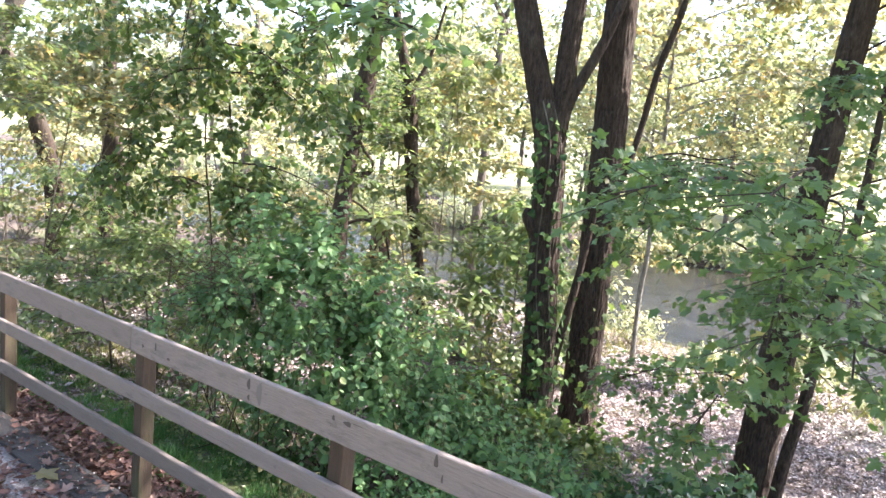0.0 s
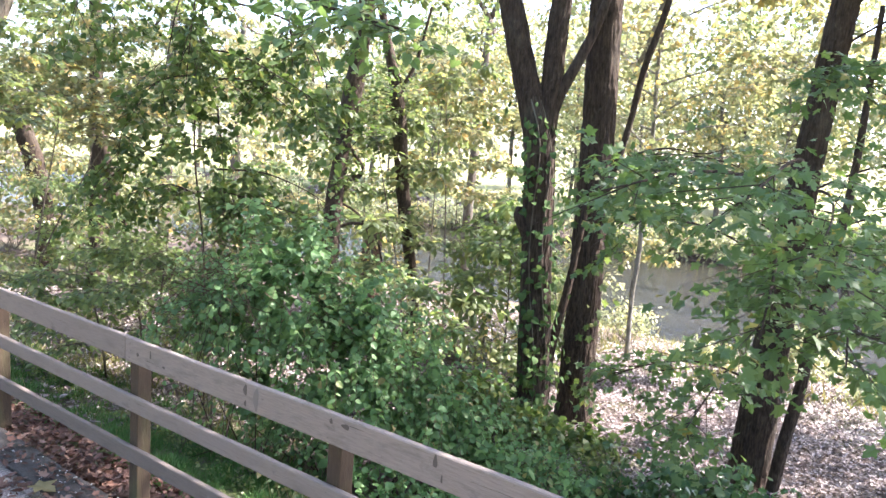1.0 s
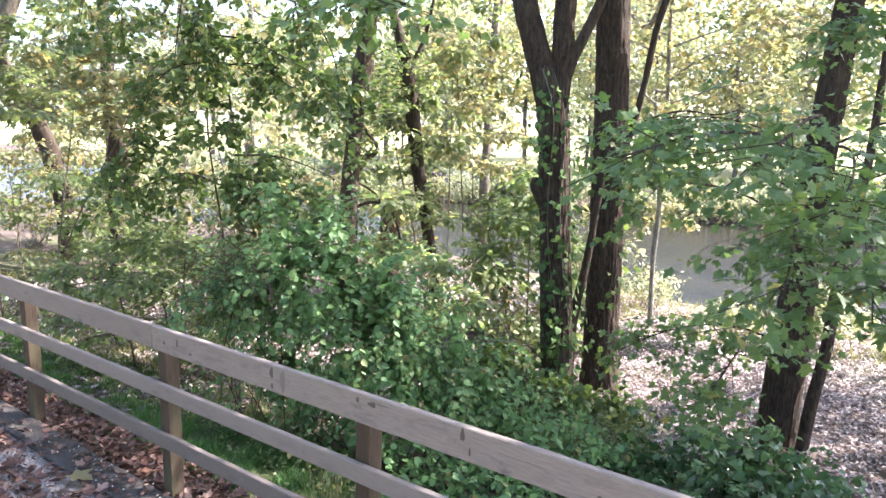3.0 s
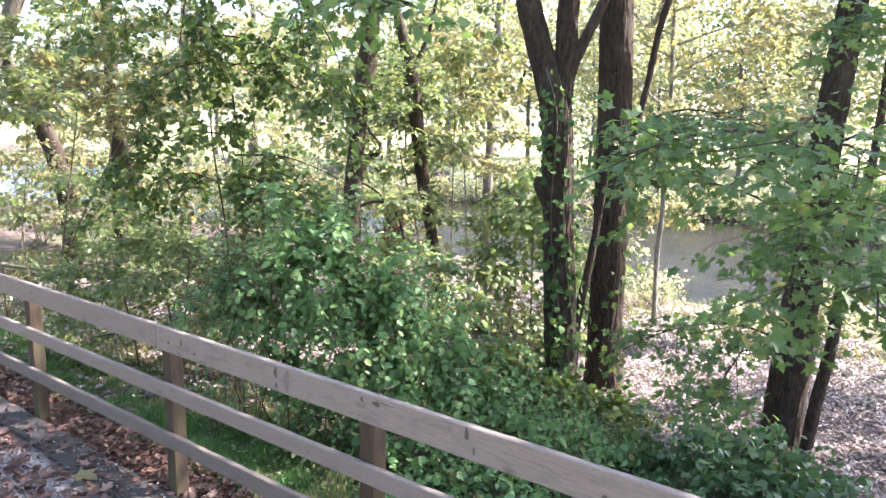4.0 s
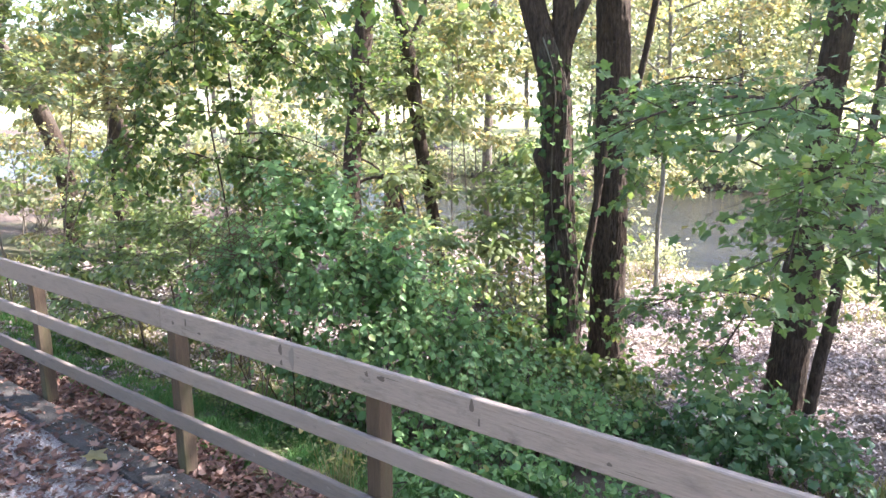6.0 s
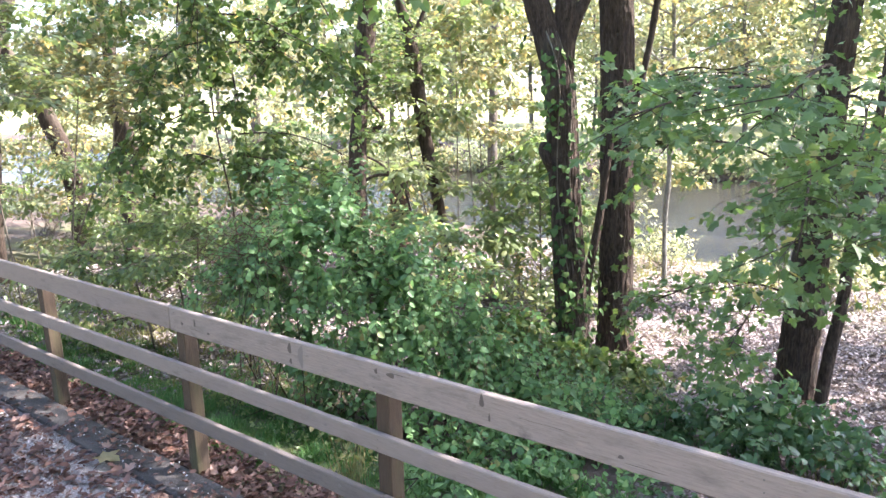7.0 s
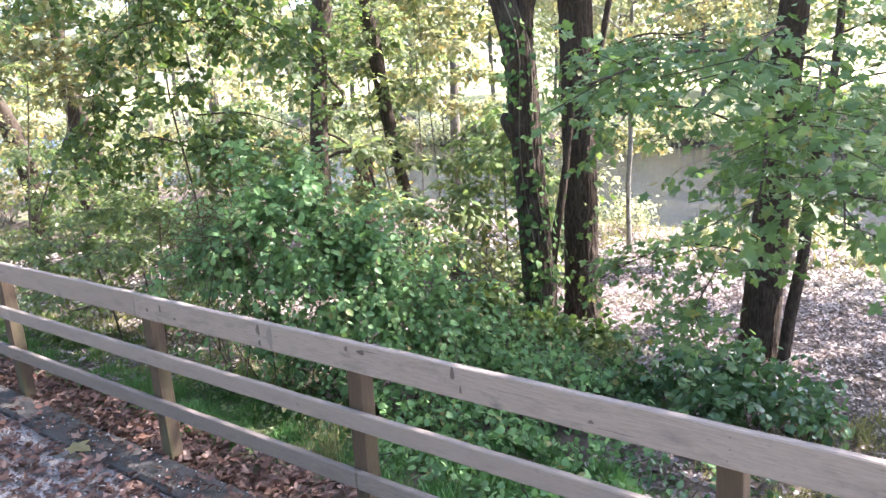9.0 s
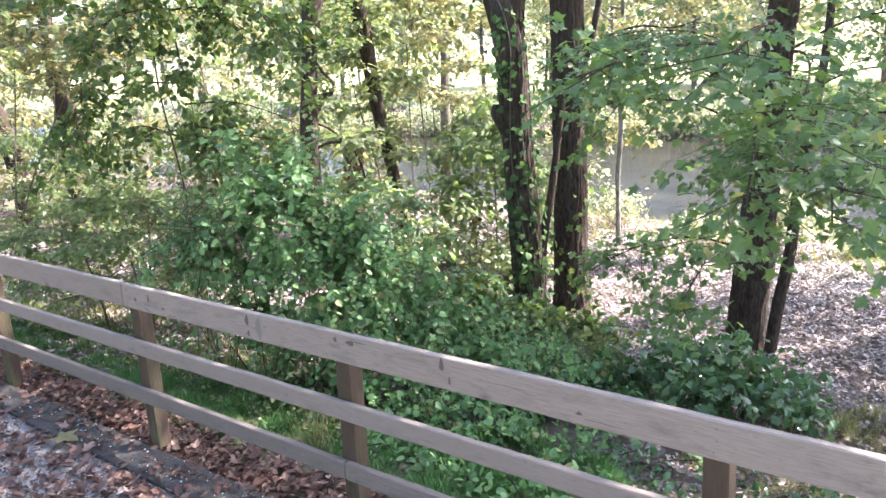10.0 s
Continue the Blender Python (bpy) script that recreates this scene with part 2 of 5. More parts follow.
def joined(chunks):
    """Many (verts, tris) pairs as one."""
    vs, ts, n = [], [], 0
    for v, t in chunks:
        vs.append(v)
        ts.append(np.asarray(t) + n)
        n += len(v)
    return np.concatenate(vs), np.concatenate(ts)


def unit(v):
    v = np.asarray(v, float)
    return v / np.maximum(np.linalg.norm(v, axis=-1, keepdims=True), 1e-9)


def curve_points(pts, step):
    """A smooth line (Catmull-Rom) of rows (x, y, z, radius)."""
    p = np.asarray(pts, float)
    p = np.vstack([2 * p[0] - p[1], p, 2 * p[-1] - p[-2]])
    out = []
    for i in range(1, len(p) - 2):
        n = max(2, int(np.linalg.norm(p[i + 1, :3] - p[i, :3]) / step))
        for t in np.linspace(0, 1, n, endpoint=False):
            a, b, c, d = p[i - 1], p[i], p[i + 1], p[i + 2]
            out.append(0.5 * (2 * b + (c - a) * t + (2 * a - 5 * b + 4 * c - d) * t * t + (3 * b - a - 3 * c + d) * t ** 3))
    out.append(p[-2])
    return np.array(out)


def tube(pts, sides=8, step=0.25, rough=0.0, flare=0.0, furrows=0):
    """A tapered stem along rows (x, y, z, radius), with uneven bark, a flared foot and, if asked for, furrows that run up it."""
    c = curve_points(pts, step)
    n = len(c)
    d = unit(np.gradient(c[:, :3], axis=0))
    ref = np.array([1.0, 0, 0]) if abs(d[0, 2]) > 0.6 else np.array([0, 0, 1.0])
    e1 = unit(np.cross(d, ref))
    e2 = np.cross(d, e1)
    ang = np.linspace(0, 2 * np.pi, sides, endpoint=False)
    r = np.repeat(np.maximum(c[:, 3:4], 0.002), sides, 1)
    if flare:
        run = np.concatenate([[0], np.cumsum(np.linalg.norm(np.diff(c[:, :3], axis=0), axis=1))])[:, None]
        lobes = 1 + 0.45 * np.cos(ang * 4 + 1)[None]
        r = r * (1 + flare * np.exp(-run / 0.22) * lobes)
    if rough:
        ph = rng.uniform(0, 6, 4)
        k = np.arange(n)[:, None] * step
        r = r * (1 + rough * (np.sin(ang * 3 + ph[0] + k * 1.3) * 0.6 + np.sin(ang * 5 + ph[1] - k * 2.1) * 0.4
                              + 0.7 * np.sin(k * 3.7 + ph[2]) * np.cos(ang + ph[3]) + rng.normal(0, 0.45, r.shape)))
    if furrows:
        k = np.arange(n)[:, None] * step
        ph = rng.uniform(0, 6, 5)
        turn = furrows * ang + 1.5 * np.sin(k * 2.3 + ph[0] + 2 * ang) + 1.1 * np.sin(k * 5.9 + ph[1] - 3 * ang) + 0.8 * np.sin(k * 13 + ph[2] + 5 * ang)
        plate = np.abs(np.sin(turn / 2)) ** 0.6 * (0.75 + 0.25 * np.sin(k * 17 + 7 * ang + ph[3] + 2 * np.sin(4 * ang)))
        r = r + 0.016 * (plate - 0.7) + rng.normal(0, 0.0016, r.shape)
    v = c[:, None, :3] + r[..., None] * (np.cos(ang)[None, :, None] * e1[:, None] + np.sin(ang)[None, :, None] * e2[:, None])
    v = v.reshape(-1, 3)
    i = np.arange(n - 1)[:, None] * sides + np.arange(sides)[None]
    j = np.arange(n - 1)[:, None] * sides + (np.arange(sides)[None] + 1) % sides
    q = np.stack([i, j, j + sides, i + sides], -1).reshape(-1, 4)
    t = np.concatenate([q[:, [0, 1, 2]], q[:, [0, 2, 3]]])
    v = np.vstack([v, c[0, :3], c[-1, :3]])
    m = len(v) - 2
    s = np.arange(sides)
    s1 = (s + 1) % sides
    t = np.concatenate([t, np.stack([s1, s, np.full(sides, m)], 1),
                        np.stack([(n - 1) * sides + s, (n - 1) * sides + s1, np.full(sides, m + 1)], 1)])
    return v, t


def blade(half, fold, curl, centre=None):
    """A leaf of length 1 along +x from half an outline: folded on its midrib and curled down."""
    h = np.array(half, float)
    out = np.vstack([h, h[-2:0:-1] * [1, -1]])
    if centre is None:                      # two rows of faces either side of the midrib
        mid = np.array([[x, 0.0] for x, _ in half[1:-1]])
        v = np.vstack([out, mid])
        n, k, o = len(h), len(mid), len(out)
        t = []
        for s in (1, -1):
            e = [i if s == 1 else (o - i) % o for i in range(n)]
            m = [0] + [o + i for i in range(k)] + [n - 1]
            for i in range(n - 1):
                for tri in ((m[i], e[i + 1], e[i]), (m[i], m[i + 1], e[i + 1])):
                    if len(set(tri)) == 3:
                        t.append(tri if s == -1 else tri[::-1])
    else:                                   # a fan round a point of the midrib
        v = np.vstack([out, [[centre, 0.0]]])
        o = len(out)
        t = [(o, i, (i + 1) % o) for i in range(o)]
    z = fold * np.abs(v[:, 1]) - curl * v[:, 0] ** 2
    return np.column_stack([v, z]), np.array(t)


MAPLE_HALF = ((0, 0), (-0.10, 0.30), (0.20, 0.26), (0.30, 0.36), (0.56, 0.56), (0.56, 0.22), (0.74, 0.24), (1.0, 0))
HEART_HALF = ((0, 0), (-0.12, 0.22), (0.05, 0.43), (0.42, 0.42), (0.75, 0.2), (1.0, 0))
ROUND_HALF = ((0, 0), (0.10, 0.27), (0.42, 0.40), (0.78, 0.25), (1.0, 0))
OVAL_HALF = ((0, 0), (0.3, 0.27), (0.68, 0.24), (1.0, 0))
MAPLE = [blade(MAPLE_HALF, f, c, 0.3) for f, c in ((0.15, 0.12), (-0.12, 0.25), (0.3, 0.3))]
HEART = [blade(HEART_HALF, f, c, 0.3) for f, c in ((0.2, 0.2), (-0.1, 0.3), (0.35, 0.1))]
ROUND = [blade(ROUND_HALF, f, c, 0.4) for f, c in ((0.2, 0.2), (-0.1, 0.3), (0.3, 0.05))]
OVAL = [blade(OVAL_HALF, f, c) for f, c in ((0.25, 0.15), (-0.15, 0.3))]
SMALL = [blade(((0, 0), (0.42, 0.34), (1, 0)), f, c, 0.45) for f, c in ((0.25, 0.15), (-0.2, 0.3))]
SPIKY = [blade(((0, 0), (0.12, 0.36), (0.3, 0.2), (0.6, 0.42), (0.62, 0.16), (1, 0)), f, c, 0.3) for f, c in ((0.2, 0.15), (-0.15, 0.3))]
CURLED = [blade(OVAL_HALF, f, c) for f, c in ((0.6, -0.35), (0.9, 0.2), (-0.5, 0.5), (0.2, -0.1))]
CURLED_MAPLE = [blade(MAPLE_HALF, f, c, 0.3) for f, c in ((0.5, -0.3), (-0.4, 0.3), (0.15, -0.1))]


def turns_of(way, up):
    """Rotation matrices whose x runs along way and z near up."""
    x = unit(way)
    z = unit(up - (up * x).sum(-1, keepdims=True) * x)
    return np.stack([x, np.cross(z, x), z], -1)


def leaf_geometry(leaves, shapes):
    pos, way, up, size = leaves
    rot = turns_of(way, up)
    pick = rng.integers(0, len(shapes), len(pos))
    chunks = []
    for k, (v, t) in enumerate(shapes):
        s = np.nonzero(pick == k)[0]
        if not len(s):
            continue
        w = np.einsum("nij,vj->nvi", rot[s], v) * size[s, None, None] + pos[s, None]
        tt = t[None] + (np.arange(len(s)) * len(v))[:, None, None]
        chunks.append((w.reshape(-1, 3), tt.reshape(-1, 3)))
    return joined(chunks)


def leaf_parts(parent, leaves, shapes, material, count, name="leaf"):
    """The first of the leaves as objects of their own on shared meshes; returns the rest."""
    meshes = [tri_mesh(name, v, t) for v, t in shapes]
    pos, way, up, size = leaves
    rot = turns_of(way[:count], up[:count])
    for i in range(min(count, len(pos))):
        m = Matrix(rot[i].tolist()).to_4x4()
        m = Matrix.Translation(pos[i]) @ m @ Matrix.Scale(float(size[i]), 4)
        part(name, meshes[i % len(meshes)], material, parent, at=m)
    return tuple(a[count:] for a in leaves)


def twig_leaves(start, way, length, per, size, droop=0.25, tilt=0.45, hang=0.35, face=(0, 0, 1)):
    """Leaves set either side along twigs, and the twigs themselves."""
    n = len(start)
    s = np.tile(np.linspace(0.12, 1.0, per), (n, 1)) + rng.normal(0, 0.03, (n, per))
    way = unit(way)
    side = unit(np.cross(way, [0, 0, 1.0]) + 1e-6)
    sign = np.where(np.arange(per) % 2 == 0, 1.0, -1.0)[None, :, None] * np.ones((n, per, 1))
    down = np.array([0, 0, -1.0])
    L = np.asarray(length)[:, None, None]
    p = start[:, None] + way[:, None] * L * s[..., None] + down * droop * L * (s ** 2)[..., None]
    d = way[:, None] * rng.uniform(0.2, 0.9, (n, per, 1)) + side[:, None] * sign * rng.uniform(0.4, 1.0, (n, per, 1)) \
        + down * hang + rng.normal(0, 0.3, (n, per, 3))
    u = np.array(face, float) + rng.normal(0, tilt, (n, per, 3))
    p = p + unit(d) * size * 0.35 + rng.normal(0, size * 0.12, (n, per, 3))
    sz = size * rng.uniform(0.55, 1.2, (n, per))
    tip = start + way * np.asarray(length)[:, None] + down * droop * np.asarray(length)[:, None]
    return (p.reshape(-1, 3), d.reshape(-1, 3), u.reshape(-1, 3), sz.ravel()), (start, tip)


def sticks(a, b, r):
    """Thin three-sided twigs from points a to points b."""
    d = unit(b - a)
    e1 = unit(np.cross(d, [0.3, 0.2, 0.93]))
    e2 = np.cross(d, e1)
    ang = np.arange(3) * 2 * np.pi / 3
    ring = (np.cos(ang)[None, :, None] * e1[:, None] + np.sin(ang)[None, :, None] * e2[:, None])
    r = np.broadcast_to(np.asarray(r, float), (len(a),))[:, None, None]
    v = np.concatenate([a[:, None] + ring * r, b[:, None] + ring * r * 0.4], 1)
    f = np.array([(0, 1, 4), (0, 4, 3), (1, 2, 5), (1, 5, 4), (2, 0, 3), (2, 3, 5)])
    return v.reshape(-1, 3), (f[None] + (np.arange(len(a)) * 6)[:, None, None]).reshape(-1, 3)


def cat(leaf_sets):
    return tuple(np.concatenate([s[i] for s in leaf_sets]) for i in range(4))


def branching(limb, n_side, side_len, n_twig, twig_len, per, size, first=0.25, flat=0.35, droop=0.25, up=0.1, tilt=0.45, face=(0, 0, 1)):
    """Side branches off a limb, twigs off those, leaves off the twigs."""
    c = curve_points(limb, 0.1)[:, :3]
    k = (first + (1 - first) * rng.random(n_side) ** 0.8) * (len(c) - 1)
    base = c[k.astype(int)]
    along = unit(np.gradient(c, axis=0))[k.astype(int)]
    w = unit(along * 0.6 + rng.normal(0, 1, (n_side, 3)) * [1, 1, flat] + [0, 0, up])
    ln = side_len * rng.uniform(0.4, 1.15, n_side)
    tip = base + w * ln[:, None] - np.array([0, 0, 1.0]) * (droop * 0.6 * ln)[:, None]
    s = rng.uniform(0.2, 1.0, (n_side, n_twig, 1))
    st = (base[:, None] * (1 - s) + tip[:, None] * s).reshape(-1, 3)
    tw = unit(np.repeat(w, n_twig, 0) * 0.7 + rng.normal(0, 0.8, (len(st), 3)) * [1, 1, flat])
    lv, tg = twig_leaves(st, tw, twig_len * rng.uniform(0.5, 1.2, len(st)), per, size, droop, tilt, face=face)
    return lv, joined([sticks(base, tip, 0.003 + 0.004 * ln), sticks(*tg, 0.0018)])


def cloud(centre, radii, n_clump, per_clump, size, clump=0.45, hollow=0.3, tilt=0.7):
    """Leaves in loose clumps filling an uneven volume."""
    d = unit(rng.normal(0, 1, (n_clump, 3)))
    r = (hollow + (1 - hollow) * rng.random((n_clump, 1))) ** 0.6
    cc = np.asarray(centre) + d * r * np.asarray(radii)
    p = cc[:, None] + rng.normal(0, clump, (n_clump, per_clump, 3)) * [1, 1, 0.6]
    n = n_clump * per_clump
    p = p.reshape(-1, 3)
    way = rng.normal(0, 1, (n, 3)) * [1, 1, 0.4] - [0, 0, 0.5]
    up = np.array([0, 0, 1.0]) + rng.normal(0, tilt, (n, 3))
    return (p, way, up, size * rng.uniform(0.6, 1.2, n)), cc


def foliage(tree, sets, woods, shapes, leafm, barkm, crown="crown", label=""):
    """The crown of a tree and its fine branches, as two parts."""
    lv = cat(sets)
    part(crown, tri_mesh(crown, *leaf_geometry(lv, shapes)), leafm, tree, label, kind="stuff")
    if woods:
        part("brushwood", tri_mesh("brushwood", *joined(woods)), barkm, tree, kind="stuff")


def stem(tree, name, pts, barkm, sides=14, step=0.12, rough=0.05, flare=0.0, label="", furrows=0):
    if furrows:
        sides, step, rough = 4 * furrows, 0.045, 0.3 * rough
    v, t = tube(pts, sides, step, rough, flare, furrows)
    return part(name, tri_mesh(name, v, t, True), barkm, tree, label)


def beam(bm, x0, x1, y0, y1, z0, z1, bev=0.004, cuts=0, warp=0.0, side=0.0):
    """A sawn board with eased edges and a slight warp."""
    start = len(bm.verts)
    r = bmesh.ops.create_cube(bm, size=1, matrix=Matrix.LocRotScale(((x0 + x1) / 2, (y0 + y1) / 2, (z0 + z1) / 2), None, (x1 - x0, y1 - y0, z1 - z0)))
    if cuts:
        e = [k for k in bm.edges if abs(k.verts[0].co.x - k.verts[1].co.x) > 0.5 * (x1 - x0)]
        bmesh.ops.subdivide_edges(bm, edges=e, cuts=cuts)
    sharp = [e for e in bm.edges if len(e.link_faces) == 2 and e.calc_face_angle(0) > 1]
    bmesh.ops.bevel(bm, geom=sharp, offset=bev, segments=1, affect="EDGES")
    if warp:
        p = rng.uniform(0, 6, 3)
        for v in bm.verts:
            v.co.y += side * math.sin(v.co.x * 1.7 + p[0]) * (1 + 0.6 * math.sin(v.co.x * 9.1))
            v.co.z += warp * 0.6 * math.sin(v.co.x * 1.1 + p[1]) + 0.0015 * math.sin(v.co.x * 11 + p[2])
    return bm


# ---- ground, water, path ----
PROFILE_Y = (-2500, -60, -9, -6.4, -6.1, 0.15, 0.6, 1.5, 3, 5, 7, 11, 14.5, 16.0, 17.0, 34.5, 36.0, 39, 50, 90, 300, 2500)
PROFILE_Z = (-2, -1.5, -0.6, -0.12, -0.10, -0.092, -0.14, -0.40, -0.66, -0.86, -0.98, -1.25, -1.5, -1.8, -2.7, -2.7, -1.5, -0.9, -0.5, 0.6, 4, 8)


def height(x, y):
    x, y = np.asarray(x, float), np.asarray(y, float)
    bend = np.clip((y - 9) / 6, 0, 1) * (0.9 * np.sin(x * 0.13 + 0.6) + 0.25 * np.sin(x * 0.7))
    z = np.interp(y + bend, PROFILE_Y, PROFILE_Z)
    rough = np.clip((y - 0.4) / 2, 0, 1)
    return z + rough * (0.05 * np.sin(x * 1.3 + y * 0.7) + 0.03 * np.sin(x * 3.1 - y * 2.3) + 0.015 * np.sin(x * 7 + y * 6))


def steps(lo, hi, fine, far, grow=1.18):
    mid = list(np.arange(lo, hi, fine))
    left, right = [], []
    p, s = lo, fine
    while p > -far:
        s *= grow
        p -= s
        left.append(p)
    p, s = hi, fine
    while p < far:
        s *= grow
        p += s
        right.append(p)
    return np.array(left[::-1] + mid + [hi] + right)


gx, gy = steps(-14, 6, 0.22, 2400), steps(-7, 28, 0.2, 2400)
X, Y = np.meshgrid(gx, gy, indexing="ij")
V = np.column_stack([X.ravel(), Y.ravel(), height(X, Y).ravel()])
nx, ny = len(gx), len(gy)
I = (np.arange(nx - 1)[:, None] * ny + np.arange(ny - 1)[None]).ravel()
Q = np.stack([I, I + ny, I + ny + 1, I + 1], 1)
ground = part("ground", tri_mesh("ground", V, np.concatenate([Q[:, [0, 1, 2]], Q[:, [0, 2, 3]]]), True), GROUND)
tagged(ground, "brown woodland soil falling from the path to the creek", "ground", kind="structure")
ground.data.materials.append(MEADOW)
ys = V[np.concatenate([Q[:, 0], Q[:, 0]]), 1]
ground.data.polygons.foreach_set("material_index", ((ys > 38.5) | (ys < -6.5)).astype(np.int32))

bm = bmesh.new()
bmesh.ops.create_grid(bm, x_segments=4, y_segments=4, size=1, matrix=Matrix.LocRotScale((0, 26, -2.12), None, (220, 12.5, 1)))
tagged(part("water", bm, WATER), "shallow grey creek water with small ripples", "creek", kind="structure")

bm = bmesh.new()
beam(bm, -40, 30, -6.0, -0.07, -0.17, -0.05, 0.004)
tagged(part("path", bm, ASPHALT), "grey gravel path strewn with fallen leaves", "path", kind="structure")
kerb = thing("kerb", (0, -0.12, -0.05), "dark weathered edging boards along the path", "kerb", kind="structure")
ends = [-40, -22, -11.3, -8.2, -5.55, -2.92, -0.31, 2.4, 5.1, 14, 30]
for i, (a, b) in enumerate(zip(ends, ends[1:])):
    bm = bmesh.new()
    beam(bm, a + 0.006, b - 0.006, -0.215 + 0.012 * math.sin(i * 2.3), 0.034, -0.15, -0.022 + 0.005 * math.sin(i * 1.9), 0.007, 40, 0.004, 0.004)
    part("edging_board", bm, KERB, kerb)


# ---- the fence ----
def rail(fence, x0, x1, z0, z1, name="rail"):
    bm = bmesh.new()
    beam(bm, 0, x1 - x0, 0, 0.038, z0 - z1, 0, 0.005, 24, 0.0025)
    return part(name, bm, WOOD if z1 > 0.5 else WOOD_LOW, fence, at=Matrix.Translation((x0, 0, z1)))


def disc(parent, name, x, z, rx, rz, material, depth=0.0025):
    bm = bmesh.new()
    bmesh.ops.create_cone(bm, cap_ends=True, segments=12, radius1=1, radius2=0.9, depth=1)
    for v in bm.verts:
        a = math.atan2(v.co.y, v.co.x)
        k = 1 + 0.18 * math.sin(3 * a + x * 9)
        v.co = Vector((v.co.x * rx * k, -v.co.z * depth, v.co.y * rz * k))
    return part(name, bm, material, parent, at=Matrix.Translation((x, -0.0005, z)))


fence = thing("fence", (0, 0, 0), "weathered grey-brown three-rail wooden fence along the path", "fence")
POSTS = [-10.8, -9.0, -7.2, -5.50, -3.73, -1.745, 0.005, 1.815, 3.62, 5.42]
for i, px in enumerate(POSTS):
    bm = bmesh.new()
    bmesh.ops.create_cube(bm, size=1, matrix=Matrix.LocRotScale((0, 0, 0.285), None, (0.092, 0.092, 1.43)))
    bmesh.ops.bevel(bm, geom=bm.edges[:], offset=0.005, segments=1, affect="EDGES")
    lean = pose(px, 0.088, 0, 0.6 * math.sin(i * 2.1), {4: -3.0, 5: -2.2}.get(i, 0.7 * math.sin(i * 1.3 + 1)), 1.2 * math.sin(i))
    part("post", bm, WOOD_POST, fence, at=lean)
GAP = 0.0025
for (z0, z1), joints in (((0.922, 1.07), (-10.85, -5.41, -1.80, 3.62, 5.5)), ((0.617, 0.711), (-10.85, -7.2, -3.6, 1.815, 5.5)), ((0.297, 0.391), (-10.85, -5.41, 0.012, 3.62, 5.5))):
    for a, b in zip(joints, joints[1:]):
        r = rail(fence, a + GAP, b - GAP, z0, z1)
        for px in POSTS:
            if a - 0.1 < px < b + 0.1:
                for dz in (0.03, 0.075, 0.12) if z1 > 1 else (0.025, 0.07):
                    x = min(max(px - a, 0.035), b - a - 0.035)
                    disc(r, "nail", x + 0.006 * math.sin(px * 7 + dz * 90), -dz, 0.003, 0.003, STEEL)
        if z1 > 1 and a == -1.80:
            for x, z, rx, rz in ((-1.66, -0.085, 0.012, 0.012), (-1.52, -0.06, 0.008, 0.026), (-1.38, -0.10, 0.016, 0.007), (-0.625, -0.045, 0.015, 0.030), (-0.62, -0.115, 0.010, 0.016),
                                 (0.02, -0.035, 0.010, 0.014), (0.115, -0.036, 0.027, 0.013), (0.650, -0.036, 0.012, 0.030), (0.69, -0.10, 0.005, 0.02), (1.30, -0.10, 0.012, 0.008)):
                disc(r, "knot", x - a, z, rx, rz, KNOT)
            disc(r, "stain", -0.535 - a, -0.072, 0.022, 0.062, KNOT_SOFT, 0.002)
        elif z1 < 1:
            for k in range(int((b - a) / 1.7)):
                disc(r, "knot", rng.uniform(0.1, b - a - 0.1), -rng.uniform(0.03, 0.07), 0.012, 0.009, KNOT_SOFT)


# ---- the trees by the fence ----
def gz(x, y):
    return float(height(x, y))


# the maple whose low limbs reach towards the fence
t3 = thing("maple_tree", (0.14, 5.97, gz(0.14, 5.97)), "dark-barked maple with low leafy limbs on the leaf-strewn flat", "tree")
stem(t3, "trunk", [(0.165, 6.010, gz(0.1, 5.96) - 0.1, 0.205), (0.225, 6.020, -0.1, 0.194), (0.255, 6.030, 0.45, 0.182), (0.335, 6.060, 1.9, 0.160), (0.415, 6.080, 2.8, 0.141), (0.515, 6.100, 3.8, 0.134),
                   (0.815, 6.150, 6.5, 0.109), (0.965, 6.350, 9.5, 0.059)], BARK, 18, 0.1, 0.05, 0.12, furrows=20)
stem(t3, "side_stem", [(0.470, 5.880, gz(0.4, 5.86) - 0.1, 0.068), (0.540, 5.870, -0.4, 0.064), (0.630, 5.890, 0.25, 0.060), (0.670, 5.920, 1.0, 0.048), (0.820, 6.020, 2.2, 0.040), (0.870, 6.120, 4.0, 0.024)], BARK, 10)
